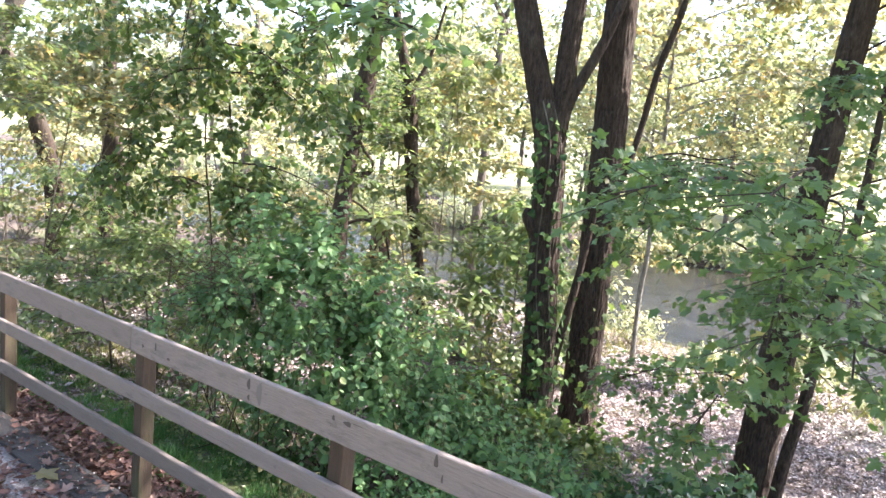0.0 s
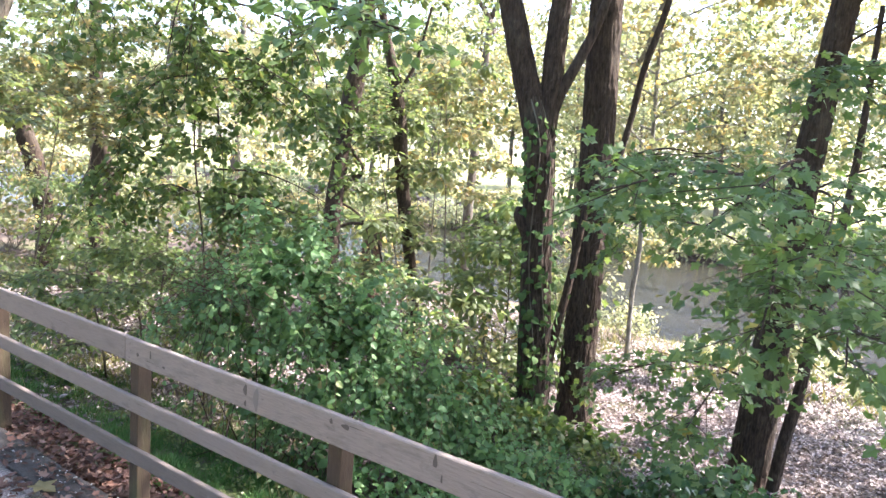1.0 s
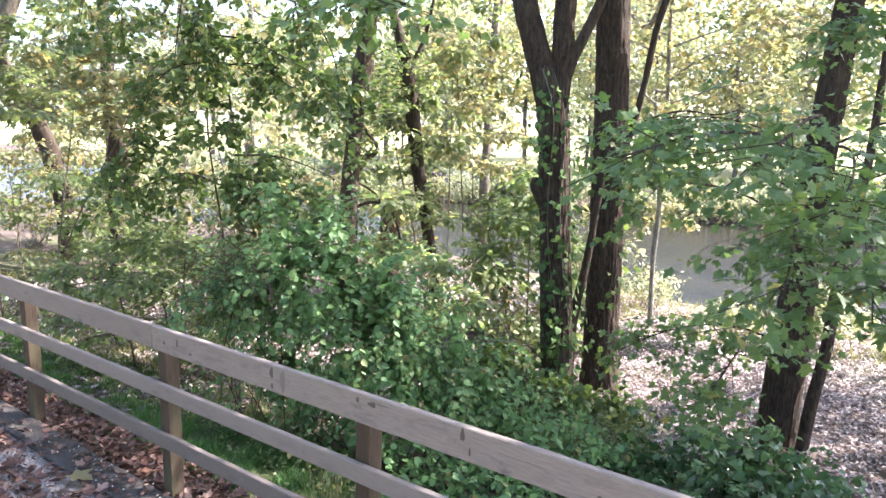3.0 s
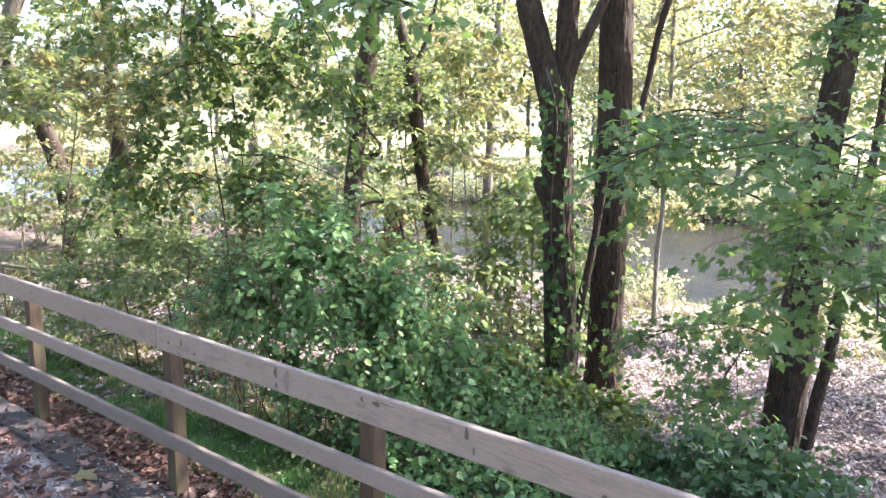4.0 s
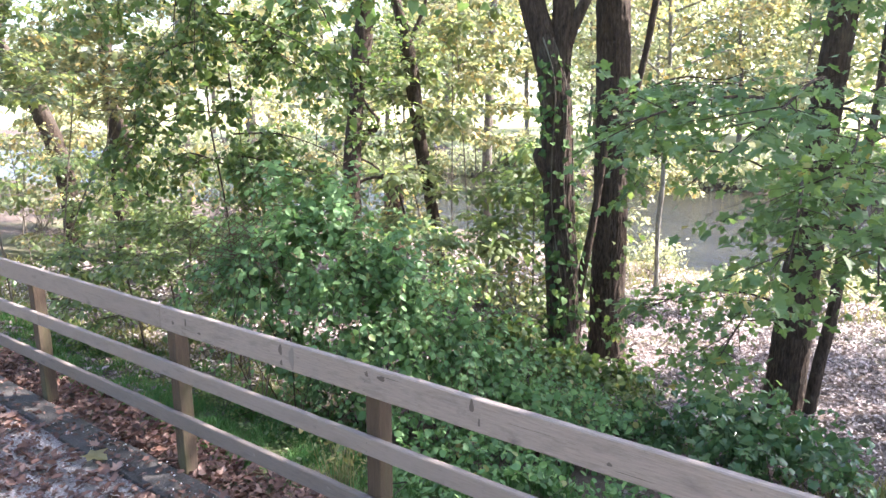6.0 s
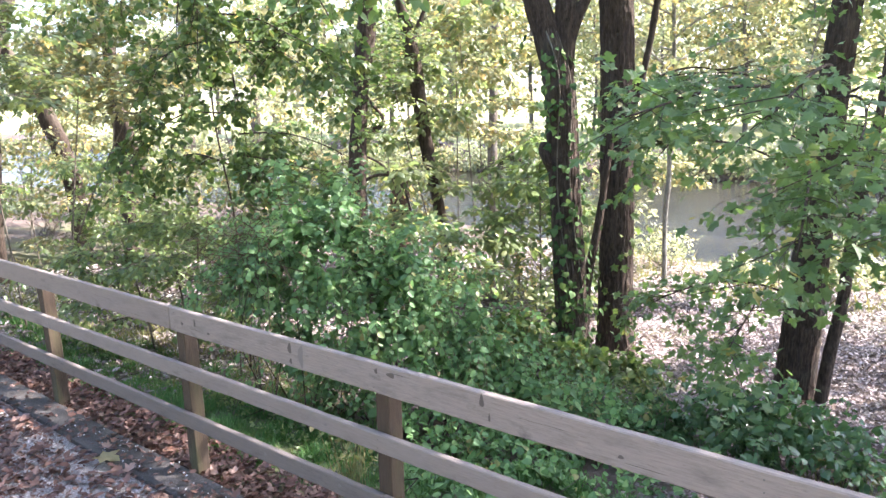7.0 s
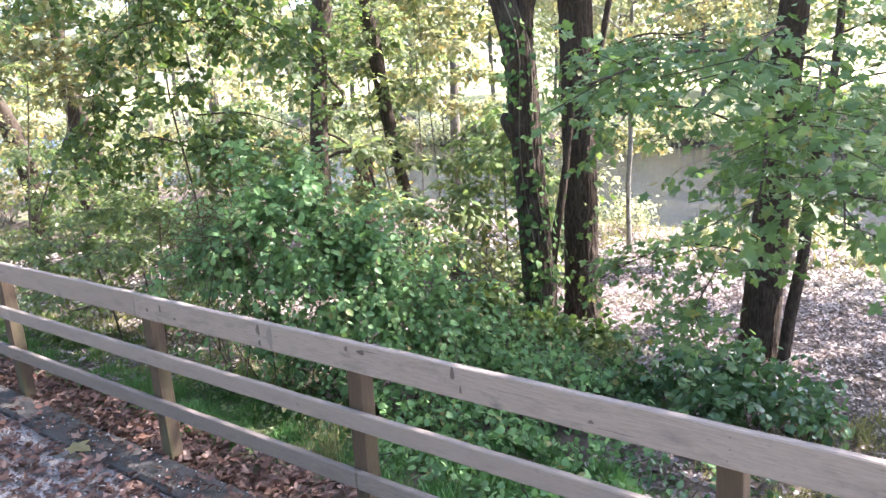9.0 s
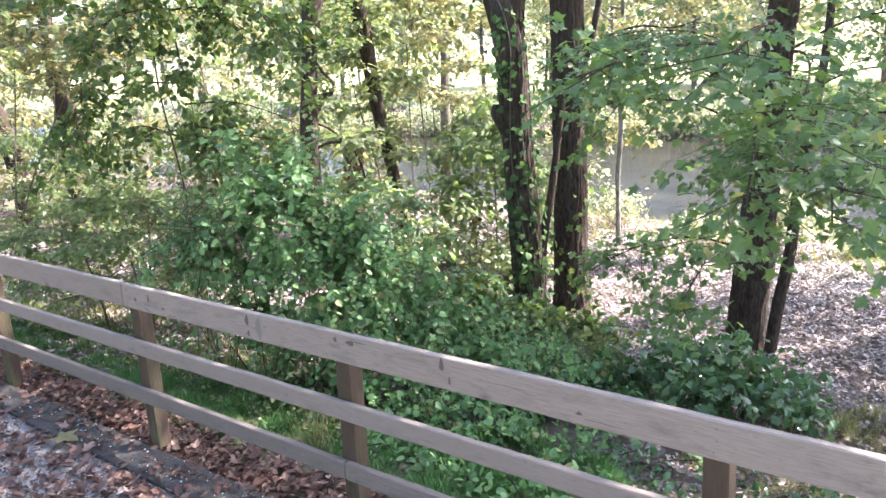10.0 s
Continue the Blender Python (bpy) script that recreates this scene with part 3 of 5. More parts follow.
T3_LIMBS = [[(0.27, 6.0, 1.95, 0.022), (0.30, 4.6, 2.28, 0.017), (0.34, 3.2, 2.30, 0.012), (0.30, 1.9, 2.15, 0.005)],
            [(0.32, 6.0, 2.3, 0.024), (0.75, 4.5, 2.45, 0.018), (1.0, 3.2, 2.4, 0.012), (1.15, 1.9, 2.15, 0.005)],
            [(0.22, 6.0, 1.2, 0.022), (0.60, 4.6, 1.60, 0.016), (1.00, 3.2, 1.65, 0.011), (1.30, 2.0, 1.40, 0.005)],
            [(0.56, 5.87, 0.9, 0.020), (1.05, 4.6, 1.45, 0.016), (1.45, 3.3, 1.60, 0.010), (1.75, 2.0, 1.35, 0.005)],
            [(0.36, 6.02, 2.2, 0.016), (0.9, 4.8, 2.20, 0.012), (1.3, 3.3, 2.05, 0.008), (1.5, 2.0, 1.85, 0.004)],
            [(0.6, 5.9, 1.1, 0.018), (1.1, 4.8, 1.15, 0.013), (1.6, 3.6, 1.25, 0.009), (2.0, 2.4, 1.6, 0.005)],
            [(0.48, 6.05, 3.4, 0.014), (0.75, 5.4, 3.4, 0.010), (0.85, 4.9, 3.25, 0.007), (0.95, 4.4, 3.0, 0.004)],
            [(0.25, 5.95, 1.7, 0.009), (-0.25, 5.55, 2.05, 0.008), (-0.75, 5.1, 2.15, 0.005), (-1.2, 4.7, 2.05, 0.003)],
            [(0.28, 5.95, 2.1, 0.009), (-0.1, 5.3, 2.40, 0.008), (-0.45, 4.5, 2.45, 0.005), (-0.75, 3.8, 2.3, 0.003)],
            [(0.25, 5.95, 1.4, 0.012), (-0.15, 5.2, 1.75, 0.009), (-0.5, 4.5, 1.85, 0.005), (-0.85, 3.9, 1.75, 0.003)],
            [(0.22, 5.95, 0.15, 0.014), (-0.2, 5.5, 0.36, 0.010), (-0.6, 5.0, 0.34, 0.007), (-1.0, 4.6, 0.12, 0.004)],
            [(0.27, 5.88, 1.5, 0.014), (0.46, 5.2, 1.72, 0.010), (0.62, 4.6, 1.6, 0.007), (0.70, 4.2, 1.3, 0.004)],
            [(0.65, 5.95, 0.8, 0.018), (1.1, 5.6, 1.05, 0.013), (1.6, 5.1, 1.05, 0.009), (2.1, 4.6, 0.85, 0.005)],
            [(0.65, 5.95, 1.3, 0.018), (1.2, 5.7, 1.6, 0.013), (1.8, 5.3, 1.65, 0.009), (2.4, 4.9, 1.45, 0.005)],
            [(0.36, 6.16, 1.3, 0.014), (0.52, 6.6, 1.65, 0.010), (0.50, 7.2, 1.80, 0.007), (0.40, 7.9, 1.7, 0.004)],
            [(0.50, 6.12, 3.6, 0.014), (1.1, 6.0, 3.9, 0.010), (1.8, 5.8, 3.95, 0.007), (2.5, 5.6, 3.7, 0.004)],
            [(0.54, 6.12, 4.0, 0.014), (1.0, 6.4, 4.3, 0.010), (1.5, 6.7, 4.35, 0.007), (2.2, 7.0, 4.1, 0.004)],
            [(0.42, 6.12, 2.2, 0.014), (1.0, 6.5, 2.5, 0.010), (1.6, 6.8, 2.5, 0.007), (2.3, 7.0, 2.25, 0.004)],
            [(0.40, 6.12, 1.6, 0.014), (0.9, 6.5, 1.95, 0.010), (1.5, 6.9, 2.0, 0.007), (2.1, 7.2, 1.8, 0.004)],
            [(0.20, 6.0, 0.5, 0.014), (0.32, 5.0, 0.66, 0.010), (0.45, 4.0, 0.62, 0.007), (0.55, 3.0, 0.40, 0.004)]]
sets, woods = [], []
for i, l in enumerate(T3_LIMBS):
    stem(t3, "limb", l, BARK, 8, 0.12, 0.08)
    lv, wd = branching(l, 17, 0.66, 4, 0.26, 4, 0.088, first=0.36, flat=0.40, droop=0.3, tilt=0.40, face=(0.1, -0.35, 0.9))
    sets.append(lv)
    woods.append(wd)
near = cat(sets)
order = np.argsort(near[0][:, 1])
near = tuple(a[order] for a in near)
rest = leaf_parts(t3, near, MAPLE, LEAF_MAPLE, 260)
part("low_crown", tri_mesh("low_crown", *leaf_geometry(rest, MAPLE)), LEAF_MAPLE, t3, kind="stuff")
part("brushwood", tri_mesh("brushwood", *joined(woods)), BARK, t3, kind="stuff")


def high_crown(tree, start, spread, top, n, leafm, barkm, size=0.13, per=34, low=4.6, limbs=6, shapes=SPIKY):
    """Limbs that rise out of the top of a stem, with leaves in clumps."""
    sets, woods = [], []
    x, y, z = start
    for i in range(limbs):
        a = i * 2.4 + x
        far = spread * rng.uniform(0.6, 1.0)
        zz = low + (top - low) * (i + 0.5) / limbs
        end = (x + far * math.cos(a), y + far * math.sin(a), zz + 0.8)
        midp = (x + 0.45 * far * math.cos(a), y + 0.45 * far * math.sin(a), zz + 0.3)
        stem(tree, "limb", [(x, y, max(z, zz - 1.6), 0.07), (*midp, 0.05), (*end, 0.015)], barkm, 7, 0.3)
        lv, cc = cloud(((end[0] + midp[0]) / 2, (end[1] + midp[1]) / 2, zz + 0.5), (far * 0.62, far * 0.62, 1.0), n // limbs, per, size, 0.36)
        sets.append(lv)
        woods.append(sticks(np.tile(midp, (len(cc), 1)) * 0.5 + np.array(end) * 0.5, cc, 0.012))
    foliage(tree, sets, woods, shapes, leafm, barkm)


high_crown(t3, (0.6, 6.08, 5.0), 3.2, 10.5, 165, LEAF_MAPLE, BARK)

# the twin-trunked tree with ivy
t1 = thing("twin_trunk_tree", (-2.33, 5.41, gz(-2.33, 5.41)), "dark twin-trunked tree with ivy climbing its lower trunk", "tree")
T1 = [(-2.245, 5.475, gz(-2.3, 5.4) - 0.1, 0.20), (-2.255, 5.475, -0.3, 0.19), (-2.305, 5.435, 0.98, 0.182), (-2.365, 5.395, 2.29, 0.175), (-2.435, 5.350, 2.75, 0.165), (-2.575, 5.250, 3.3, 0.145), (-2.715, 5.155, 3.9, 0.138), (-2.945, 5.005, 5.0, 0.12), (-3.215, 4.865, 7.5, 0.07)]
stem(t1, "trunk", T1, BARK, 18, 0.1, 0.06, 0.3, furrows=22)
stem(t1, "second_trunk", [(-2.355, 5.415, 2.35, 0.13), (-2.325, 5.435, 2.9, 0.125), (-2.295, 5.445, 3.86, 0.12), (-2.215, 5.515, 5.2, 0.10), (-2.115, 5.665, 8, 0.05)], BARK, 14, 0.1, 0.06, furrows=16)
stem(t1, "limb", [(-2.315, 5.445, 2.75, 0.08), (-2.215, 5.495, 3.1, 0.072), (-2.095, 5.565, 3.4, 0.062), (-1.935, 5.665, 3.85, 0.055), (-1.615, 5.865, 5.0, 0.03)], BARK, 9)
stem(t1, "broken_stub", [(-2.36, 5.38, 1.40, 0.10), (-2.46, 5.31, 1.58, 0.082), (-2.505, 5.28, 1.70, 0.062), (-2.51, 5.275, 1.76, 0.03)], BARK, 9, 0.05, 0.16)
n = 560
c = curve_points(T1, 0.05)
c = c[c[:, 2] < 3.0]
k = (rng.random(n) ** 2.6 * (len(c) - 1)).astype(int)
a = rng.normal(-1.0, 1.0, n)
out = np.column_stack([np.cos(a), np.sin(a), np.zeros(n)])
ivy = (c[k, :3] + out * (c[k, 3:4] * 0.95 + np.abs(rng.normal(0.05, 0.06, (n, 1)))) + rng.normal(0, 0.02, (n, 3)),
       out * 0.4 + rng.normal(0, 0.5, (n, 3)) - [0, 0, 0.6], out + rng.normal(0, 0.5, (n, 3)) + [0, 0, 0.4], rng.uniform(0.045, 0.10, n))
part("ivy", tri_mesh("ivy", *leaf_geometry(ivy, HEART)), LEAF_IVY, t1, "green ivy leaves clinging to the bark", kind="stuff")
for q in range(3):
    stem(t1, "ivy_stem", [(*(c[i, :3] + np.array([math.cos(-1.2 + q * 0.8 + 0.3 * math.sin(i / 9)), math.sin(-1.2 + q * 0.8 + 0.3 * math.sin(i / 9)), 0]) * c[i, 3] * 1.02), 0.009) for i in range(0, len(c), 6)], BARK_GREY, 5)
high_crown(t1, (-2.7, 5.2, 5.0), 3.0, 11, 42, LEAF_LIGHT, BARK, low=5.8)

# the straight tree beside it
t2 = thing("straight_trunk_tree", (-2.09, 6.13, gz(-2.09, 6.13)), "tall dark straight tree with furrowed bark and thin side limb", "tree")
T2 = [(-2.040, 6.170, gz(-2.1, 6.1) - 0.1, 0.225), (-2.040, 6.170, 0.0, 0.212), (-2.040, 6.170, 0.94, 0.205), (-2.050, 6.160, 2.64, 0.20), (-2.080, 6.140, 3.94, 0.195), (-2.110, 6.140, 6, 0.16), (-2.150, 6.140, 10, 0.08)]
stem(t2, "trunk", T2, BARK, 20, 0.1, 0.045, 0.35, furrows=24)
stem(t2, "limb", [(-1.880, 6.240, 2.15, 0.045), (-1.810, 6.280, 2.4, 0.041), (-1.730, 6.330, 2.84, 0.040), (-1.620, 6.380, 3.55, 0.040), (-1.520, 6.430, 3.95, 0.04), (-1.150, 6.540, 5.5, 0.025)], BARK, 9, 0.1, 0.08)
stem(t2, "high_limb", [(-2.02, 6.16, 4.42, 0.05), (-1.78, 6.45, 4.56, 0.048), (-1.5, 6.8, 4.78, 0.045), (-1.0, 7.7, 5.3, 0.035)], BARK_GREY, 8, 0.12, 0.1)
stem(t2, "twig", [(-1.820, 6.280, 2.32, 0.02), (-1.600, 6.390, 2.48, 0.017), (-1.300, 6.540, 2.56, 0.013), (-0.950, 6.640, 2.52, 0.008), (-0.650, 6.740, 2.6, 0.004)], BARK, 6, 0.1, 0.08)
stem(t2, "side_stem", [(-2.230, 5.760, gz(-2.3, 5.7) - 0.05, 0.06), (-2.210, 5.740, -0.1, 0.058), (-2.090, 5.810, 0.76, 0.05), (-2.030, 5.890, 1.38, 0.04), (-1.970, 5.990, 2.1, 0.03)], BARK, 9, 0.1, 0.08)
n = 80
c = curve_points(T2, 0.05)
c = c[(c[:, 2] < 2.2) & (c[:, 2] > -0.9)]
k = rng.integers(0, len(c), n)
a = rng.normal(-1.0, 0.8, n)
out = np.column_stack([np.cos(a), np.sin(a), np.zeros(n)])
ivy = (c[k, :3] + out * (c[k, 3:4] + np.abs(rng.normal(0.06, 0.06, (n, 1)))), out * 0.4 + rng.normal(0, 0.5, (n, 3)) - [0, 0, 0.5], out + rng.normal(0, 0.4, (n, 3)) + [0, 0, 0.4], rng.uniform(0.06, 0.11, n))
part("trunk_foliage", tri_mesh("trunk_foliage", *leaf_geometry(ivy, MAPLE)), LEAF_DEEP, t2, kind="stuff")
high_crown(t2, (-2.16, 6.1, 5.2), 3.2, 11.5, 42, LEAF_LIGHT, BARK, low=6.0)

# the vine-draped sapling and its long limb over the fence
th = thing("vine_draped_sapling", (-4.08, 2.3, gz(-4.08, 2.3)), "slender sapling hung with dark green vine leaves", "tree")
TH = [(-4.280, 2.300, gz(-4.28, 2.3) - 0.1, 0.012), (-4.290, 2.250, 1.0, 0.011), (-4.310, 2.100, 2.2, 0.009), (-4.120, 2.000, 3.2, 0.008), (-4.050, 2.000, 4.0, 0.008), (-3.830, 1.900, 5.4, 0.007)]
stem(th, "trunk", TH, BARK, 9, 0.1, 0.1)
H_LIMBS = [[(-3.93, 2.0, 3.9, 0.012), (-4.05, 1.75, 3.6, 0.009), (-4.0, 1.6, 3.1, 0.006), (-3.95, 1.5, 2.6, 0.003)],
           [(-3.9, 1.95, 4.1, 0.012), (-3.7, 1.7, 3.8, 0.009), (-3.65, 1.6, 3.3, 0.006), (-3.65, 1.55, 2.7, 0.003)],
           [(-3.9, 2.05, 4.0, 0.012), (-3.4, 2.2, 3.9, 0.009), (-3.2, 2.3, 3.4, 0.006), (-3.15, 2.35, 2.7, 0.003)],
           [(-3.9, 2.1, 3.6, 0.012), (-3.35, 2.5, 3.4, 0.009), (-3.0, 2.6, 2.9, 0.006), (-2.95, 2.6, 2.4, 0.003)],
           [(-3.95, 2.1, 2.6, 0.010), (-3.7, 1.95, 2.4, 0.008), (-3.55, 1.9, 2.1, 0.005), (-3.5, 1.9, 1.7, 0.003)],
           [(-4.0, 2.15, 2.2, 0.010), (-4.4, 1.8, 2.2, 0.008), (-4.7, 1.5, 1.9, 0.005), (-4.9, 1.3, 1.5, 0.003)],
           [(-4.0, 2.15, 2.0, 0.010), (-3.6, 2.4, 2.0, 0.008), (-3.3, 2.7, 1.85, 0.005), (-3.0, 3.0, 1.6, 0.003)],
           [(-3.88, 1.98, 4.3, 0.012), (-4.4, 1.5, 4.2, 0.009), (-4.7, 1.2, 3.8, 0.006), (-4.8, 1.1, 3.2, 0.003)],
           [(-4.0, 2.1, 2.9, 0.010), (-4.3, 1.7, 2.8, 0.008), (-4.45, 1.45, 2.4, 0.005), (-4.5, 1.4, 2.0, 0.003)],
           [(-4.15, 2.1, 3.15, 0.010), (-3.5, 2.05, 3.05, 0.008), (-2.9, 2.0, 2.85, 0.005), (-2.35, 1.95, 2.65, 0.003)],
           [(-4.15, 2.1, 2.85, 0.010), (-3.5, 2.05, 2.85, 0.008), (-3.0, 2.0, 2.70, 0.005), (-2.55, 1.95, 2.50, 0.003)],
           [(-4.2, 2.15, 1.75, 0.010), (-3.7, 2.05, 1.80, 0.008), (-3.1, 2.0, 1.75, 0.005), (-2.5, 2.0, 1.70, 0.003)],
           [(-4.2, 2.15, 1.70, 0.010), (-4.6, 2.05, 1.80, 0.008), (-5.0, 2.0, 1.72, 0.005), (-5.3, 2.0, 1.60, 0.003)],
           [(-4.0, 2.0, 4.1, 0.010), (-4.7, 1.95, 4.0, 0.008), (-5.2, 1.85, 3.7, 0.005), (-5.5, 1.8, 3.3, 0.003)]]
sets, woods = [], []
for l in H_LIMBS:
    stem(th, "limb", l, BARK, 6)
    lv, wd = branching(l, 10, 0.42, 5, 0.20, 6, 0.072, first=0.05, flat=0.5, droop=0.8, tilt=0.6)
    sets.append(lv)
    woods.append(wd)
lv, wd = branching(TH, 24, 0.5, 5, 0.2, 6, 0.082, first=0.42, flat=0.4, droop=0.9, tilt=0.6)
sets.append(lv)
woods.append(wd)
foliage(th, sets, woods, HEART, LEAF_DEEP, BARK)
long_limb = [(-4.15, 1.78, 4.2, 0.035), (-3.2, 1.5, 4.0, 0.028), (-2.2, 1.25, 3.55, 0.02), (-1.4, 1.15, 3.2, 0.012), (-0.8, 1.2, 3.05, 0.005)]
stem(th, "long_limb", long_limb, BARK, 7)
lv, wd = branching(long_limb, 40, 0.45, 3, 0.28, 4, 0.078, first=0.42, flat=0.3, droop=0.3, tilt=0.45, face=(0.2, -0.3, 0.9))
lv = leaf_parts(th, lv, HEART, LEAF_MAPLE, 120)
foliage(th, [lv], [wd], HEART, LEAF_MAPLE, BARK, "overhanging_foliage")


# ---- the vine mound and the low shrubs ----
def mound(name, lobes, n, size, shapes, leafm, label, category, pieces=0, droop=0.55, skin=0.16, tilt=0.5, strands=0, holes=9.0):
    """A shrub overgrown by leaves: lobes are rows of centre and radii."""
    lobes = np.array(lobes, float)
    x, y = lobes[:, 0].mean(), lobes[:, 1].mean()
    t = thing(name, (x, y, gz(x, y)), label, category)
    area = (lobes[:, 3] * lobes[:, 4] * lobes[:, 5]) ** (2 / 3)
    k = rng.choice(len(lobes), n, p=area / area.sum())
    d = unit(rng.normal(0, 1, (n, 3)))
    d[:, 2] = np.where(d[:, 2] < -0.35, -d[:, 2], d[:, 2])
    bump = 1.04 + 0.30 * np.sin(d[:, 0] * 7 + k) * np.sin(d[:, 1] * 6 + 2 * k) + 0.14 * np.sin(d[:, 2] * 11 + d[:, 0] * 9)
    depth = 1 - np.abs(rng.normal(0, skin, n))
    p = lobes[k, :3] + d * lobes[k, 3:] * (bump * depth)[:, None]
    inside = np.zeros(n, bool)
    for j, l in enumerate(lobes):
        q = (((p - l[:3]) / l[3:]) ** 2).sum(1)
        inside |= (q < 0.5) & (k != j)
    hole = np.sin(p[:, 0] * 9.1 + p[:, 2] * 4.0) + np.sin(p[:, 2] * 10.3 - p[:, 0] * 5.2 + 1.0) + np.sin(p[:, 1] * 8.0 + p[:, 2] * 3.0) < -holes
    inside |= hole & (rng.random(n) < 0.85)
    keep = ~inside & (p[:, 2] > height(p[:, 0], p[:, 1]) + 0.01)
    p, d = p[keep], d[keep]
    n = len(p)
    up = d * 0.7 + [0, 0, 0.6] + rng.normal(0, tilt, (n, 3))
    way = d * 0.5 - np.array([0, 0, droop]) + rng.normal(0, 0.55, (n, 3))
    lv = (p, way, up, size * rng.uniform(0.55, 1.2, n))
    if pieces:
        score = p[:, 1] - 0.35 * p[:, 2]
        o = np.argsort(score + rng.normal(0, 0.3, n))
        lv = leaf_parts(t, tuple(q[o] for q in lv), shapes, leafm, pieces)
    part("foliage", tri_mesh("foliage", *leaf_geometry(lv, shapes)), leafm, t, kind="stuff")
    if strands:                              # shoots that arch out of the leaves and hang down
        j = rng.choice(np.nonzero(d[:, 2] > -0.1)[0], strands)
        at, v = p[j].copy(), unit(d[j] * [1, 1, 0.5] + rng.normal(0, 0.5, (strands, 3)) + [0, 0, 0.55])
        rows, wood = [], []
        for k in range(16):
            v = unit(v - np.array([0, 0, 0.17]) + rng.normal(0, 0.10, (strands, 3)))
            nxt = at + v * rng.uniform(0.035, 0.06, (strands, 1))
            wood.append(sticks(at, nxt, 0.0025))
            s = unit(np.cross(v, [0, 0, 1.0]) + 1e-4) * (1 if k % 2 else -1)
            rows.append((nxt, s + v * 0.4 - [0, 0, 0.35] + rng.normal(0, 0.3, v.shape), np.array([0, -0.3, 0.8]) + rng.normal(0, 0.45, v.shape), size * rng.uniform(0.45, 1.0, strands) * (1.1 - 0.03 * k)))
            at = nxt
        lv = cat(rows)
        ok = lv[0][:, 2] > height(lv[0][:, 0], lv[0][:, 1]) + 0.02
        part("shoot_foliage", tri_mesh("shoot_foliage", *leaf_geometry(tuple(q[ok] for q in lv), shapes)), leafm, t, kind="stuff")
        part("shoot_wood", tri_mesh("shoot_wood", *joined(wood)), BARK_RED, t, kind="stuff")
    base = np.repeat(lobes[:, :2], 2, 0) + rng.normal(0, 0.25, (len(lobes) * 2, 2))
    foot = np.column_stack([base, height(base[:, 0], base[:, 1]) - 0.03])
    tips = np.repeat(lobes[:, :3], 2, 0) + unit(rng.normal(0, 1, (len(base), 3)) + [0, 0, 0.8]) * np.repeat(lobes[:, 3:], 2, 0) * 0.9
    mids = (foot + tips) / 2 + rng.normal(0, 0.12, foot.shape)
    part("stem_tangle", tri_mesh("stem_tangle", *joined([sticks(foot, mids, 0.008), sticks(mids, tips, 0.006)])), BARK, t, kind="stuff")
    # loose runners that trail over the leaves
    j = rng.integers(0, n, 130)
    a = p[j] + d[j] * 0.03
    b = a + unit(rng.normal(0, 1, (130, 3)) * [1, 1, 0.4] - [0, 0, 0.9]) * rng.uniform(0.15, 0.5, (130, 1))
    part("runner_tangle", tri_mesh("runner_tangle", *sticks(a, b, 0.003)), BARK_GREY, t, kind="stuff")
    return t


mound("vine_mound", [(-2.42, 1.75, 0.80, 0.52, 0.5, 0.84), (-2.88, 1.55, 0.72, 0.38, 0.36, 0.40), (-2.0, 2.05, 0.30, 0.62, 0.5, 0.80), (-2.55, 1.75, 0.15, 0.34, 0.34, 0.40), (-1.55, 2.35, -0.05, 0.6, 0.5, 0.62),
                     (-1.1, 2.6, -0.35, 0.5, 0.5, 0.42), (-3.35, 1.75, 0.86, 0.36, 0.34, 0.28), (-1.95, 2.15, 0.75, 0.3, 0.3, 0.3)],
      10800, 0.080, ROUND + HEART[:1], LEAF_VINE, "tall mound of green vines smothering a shrub behind the fence", "vine shrub", pieces=280, tilt=0.42, skin=0.34, strands=320, holes=0.4)
mound("vine_ground_cover", [(-0.55, 1.75, -0.42, 0.65, 0.6, 0.34), (-0.1, 2.3, -0.55, 0.6, 0.6, 0.30), (-1.1, 1.5, -0.36, 0.5, 0.4, 0.34), (0.15, 1.5, -0.45, 0.55, 0.5, 0.24), (0.65, 1.2, -0.40, 0.5, 0.4, 0.14), (-2.3, 1.95, -0.3, 0.5, 0.3, 0.34), (-2.75, 2.2, -0.36, 0.7, 0.45, 0.36), (-2.0, 2.6, -0.40, 0.7, 0.45, 0.36), (-0.6, 1.0, -0.28, 0.5, 0.35, 0.16), (0.15, 0.95, -0.24, 0.45, 0.35, 0.13), (0.9, 0.9, -0.24, 0.4, 0.3, 0.10), (-0.5, 3.0, -0.6, 0.6, 0.6, 0.42), (-1.1, 3.5, -0.62, 0.6, 0.5, 0.40)],
      9000, 0.060, ROUND + HEART[:1], LEAF_VINE, "low tangle of green vines on the bank behind the fence", "vine", tilt=0.75, skin=0.3, holes=0.9)
mound("glossy_shrub", [(0.30, 3.75, -0.52, 0.42, 0.4, 0.34), (0.85, 3.9, -0.52, 0.42, 0.4, 0.34), (-0.15, 3.6, -0.6, 0.4, 0.4, 0.30), (0.6, 3.4, -0.55, 0.4, 0.35, 0.30), (1.25, 3.75, -0.55, 0.3, 0.3, 0.26), (0.5, 4.1, -0.45, 0.35, 0.3, 0.4)],
      1700, 0.088, HEART + MAPLE[:2], LEAF_GLOSSY, "low dark shrub with broad glossy leaves below the maple", "shrub", skin=0.6, tilt=0.8, strands=36)
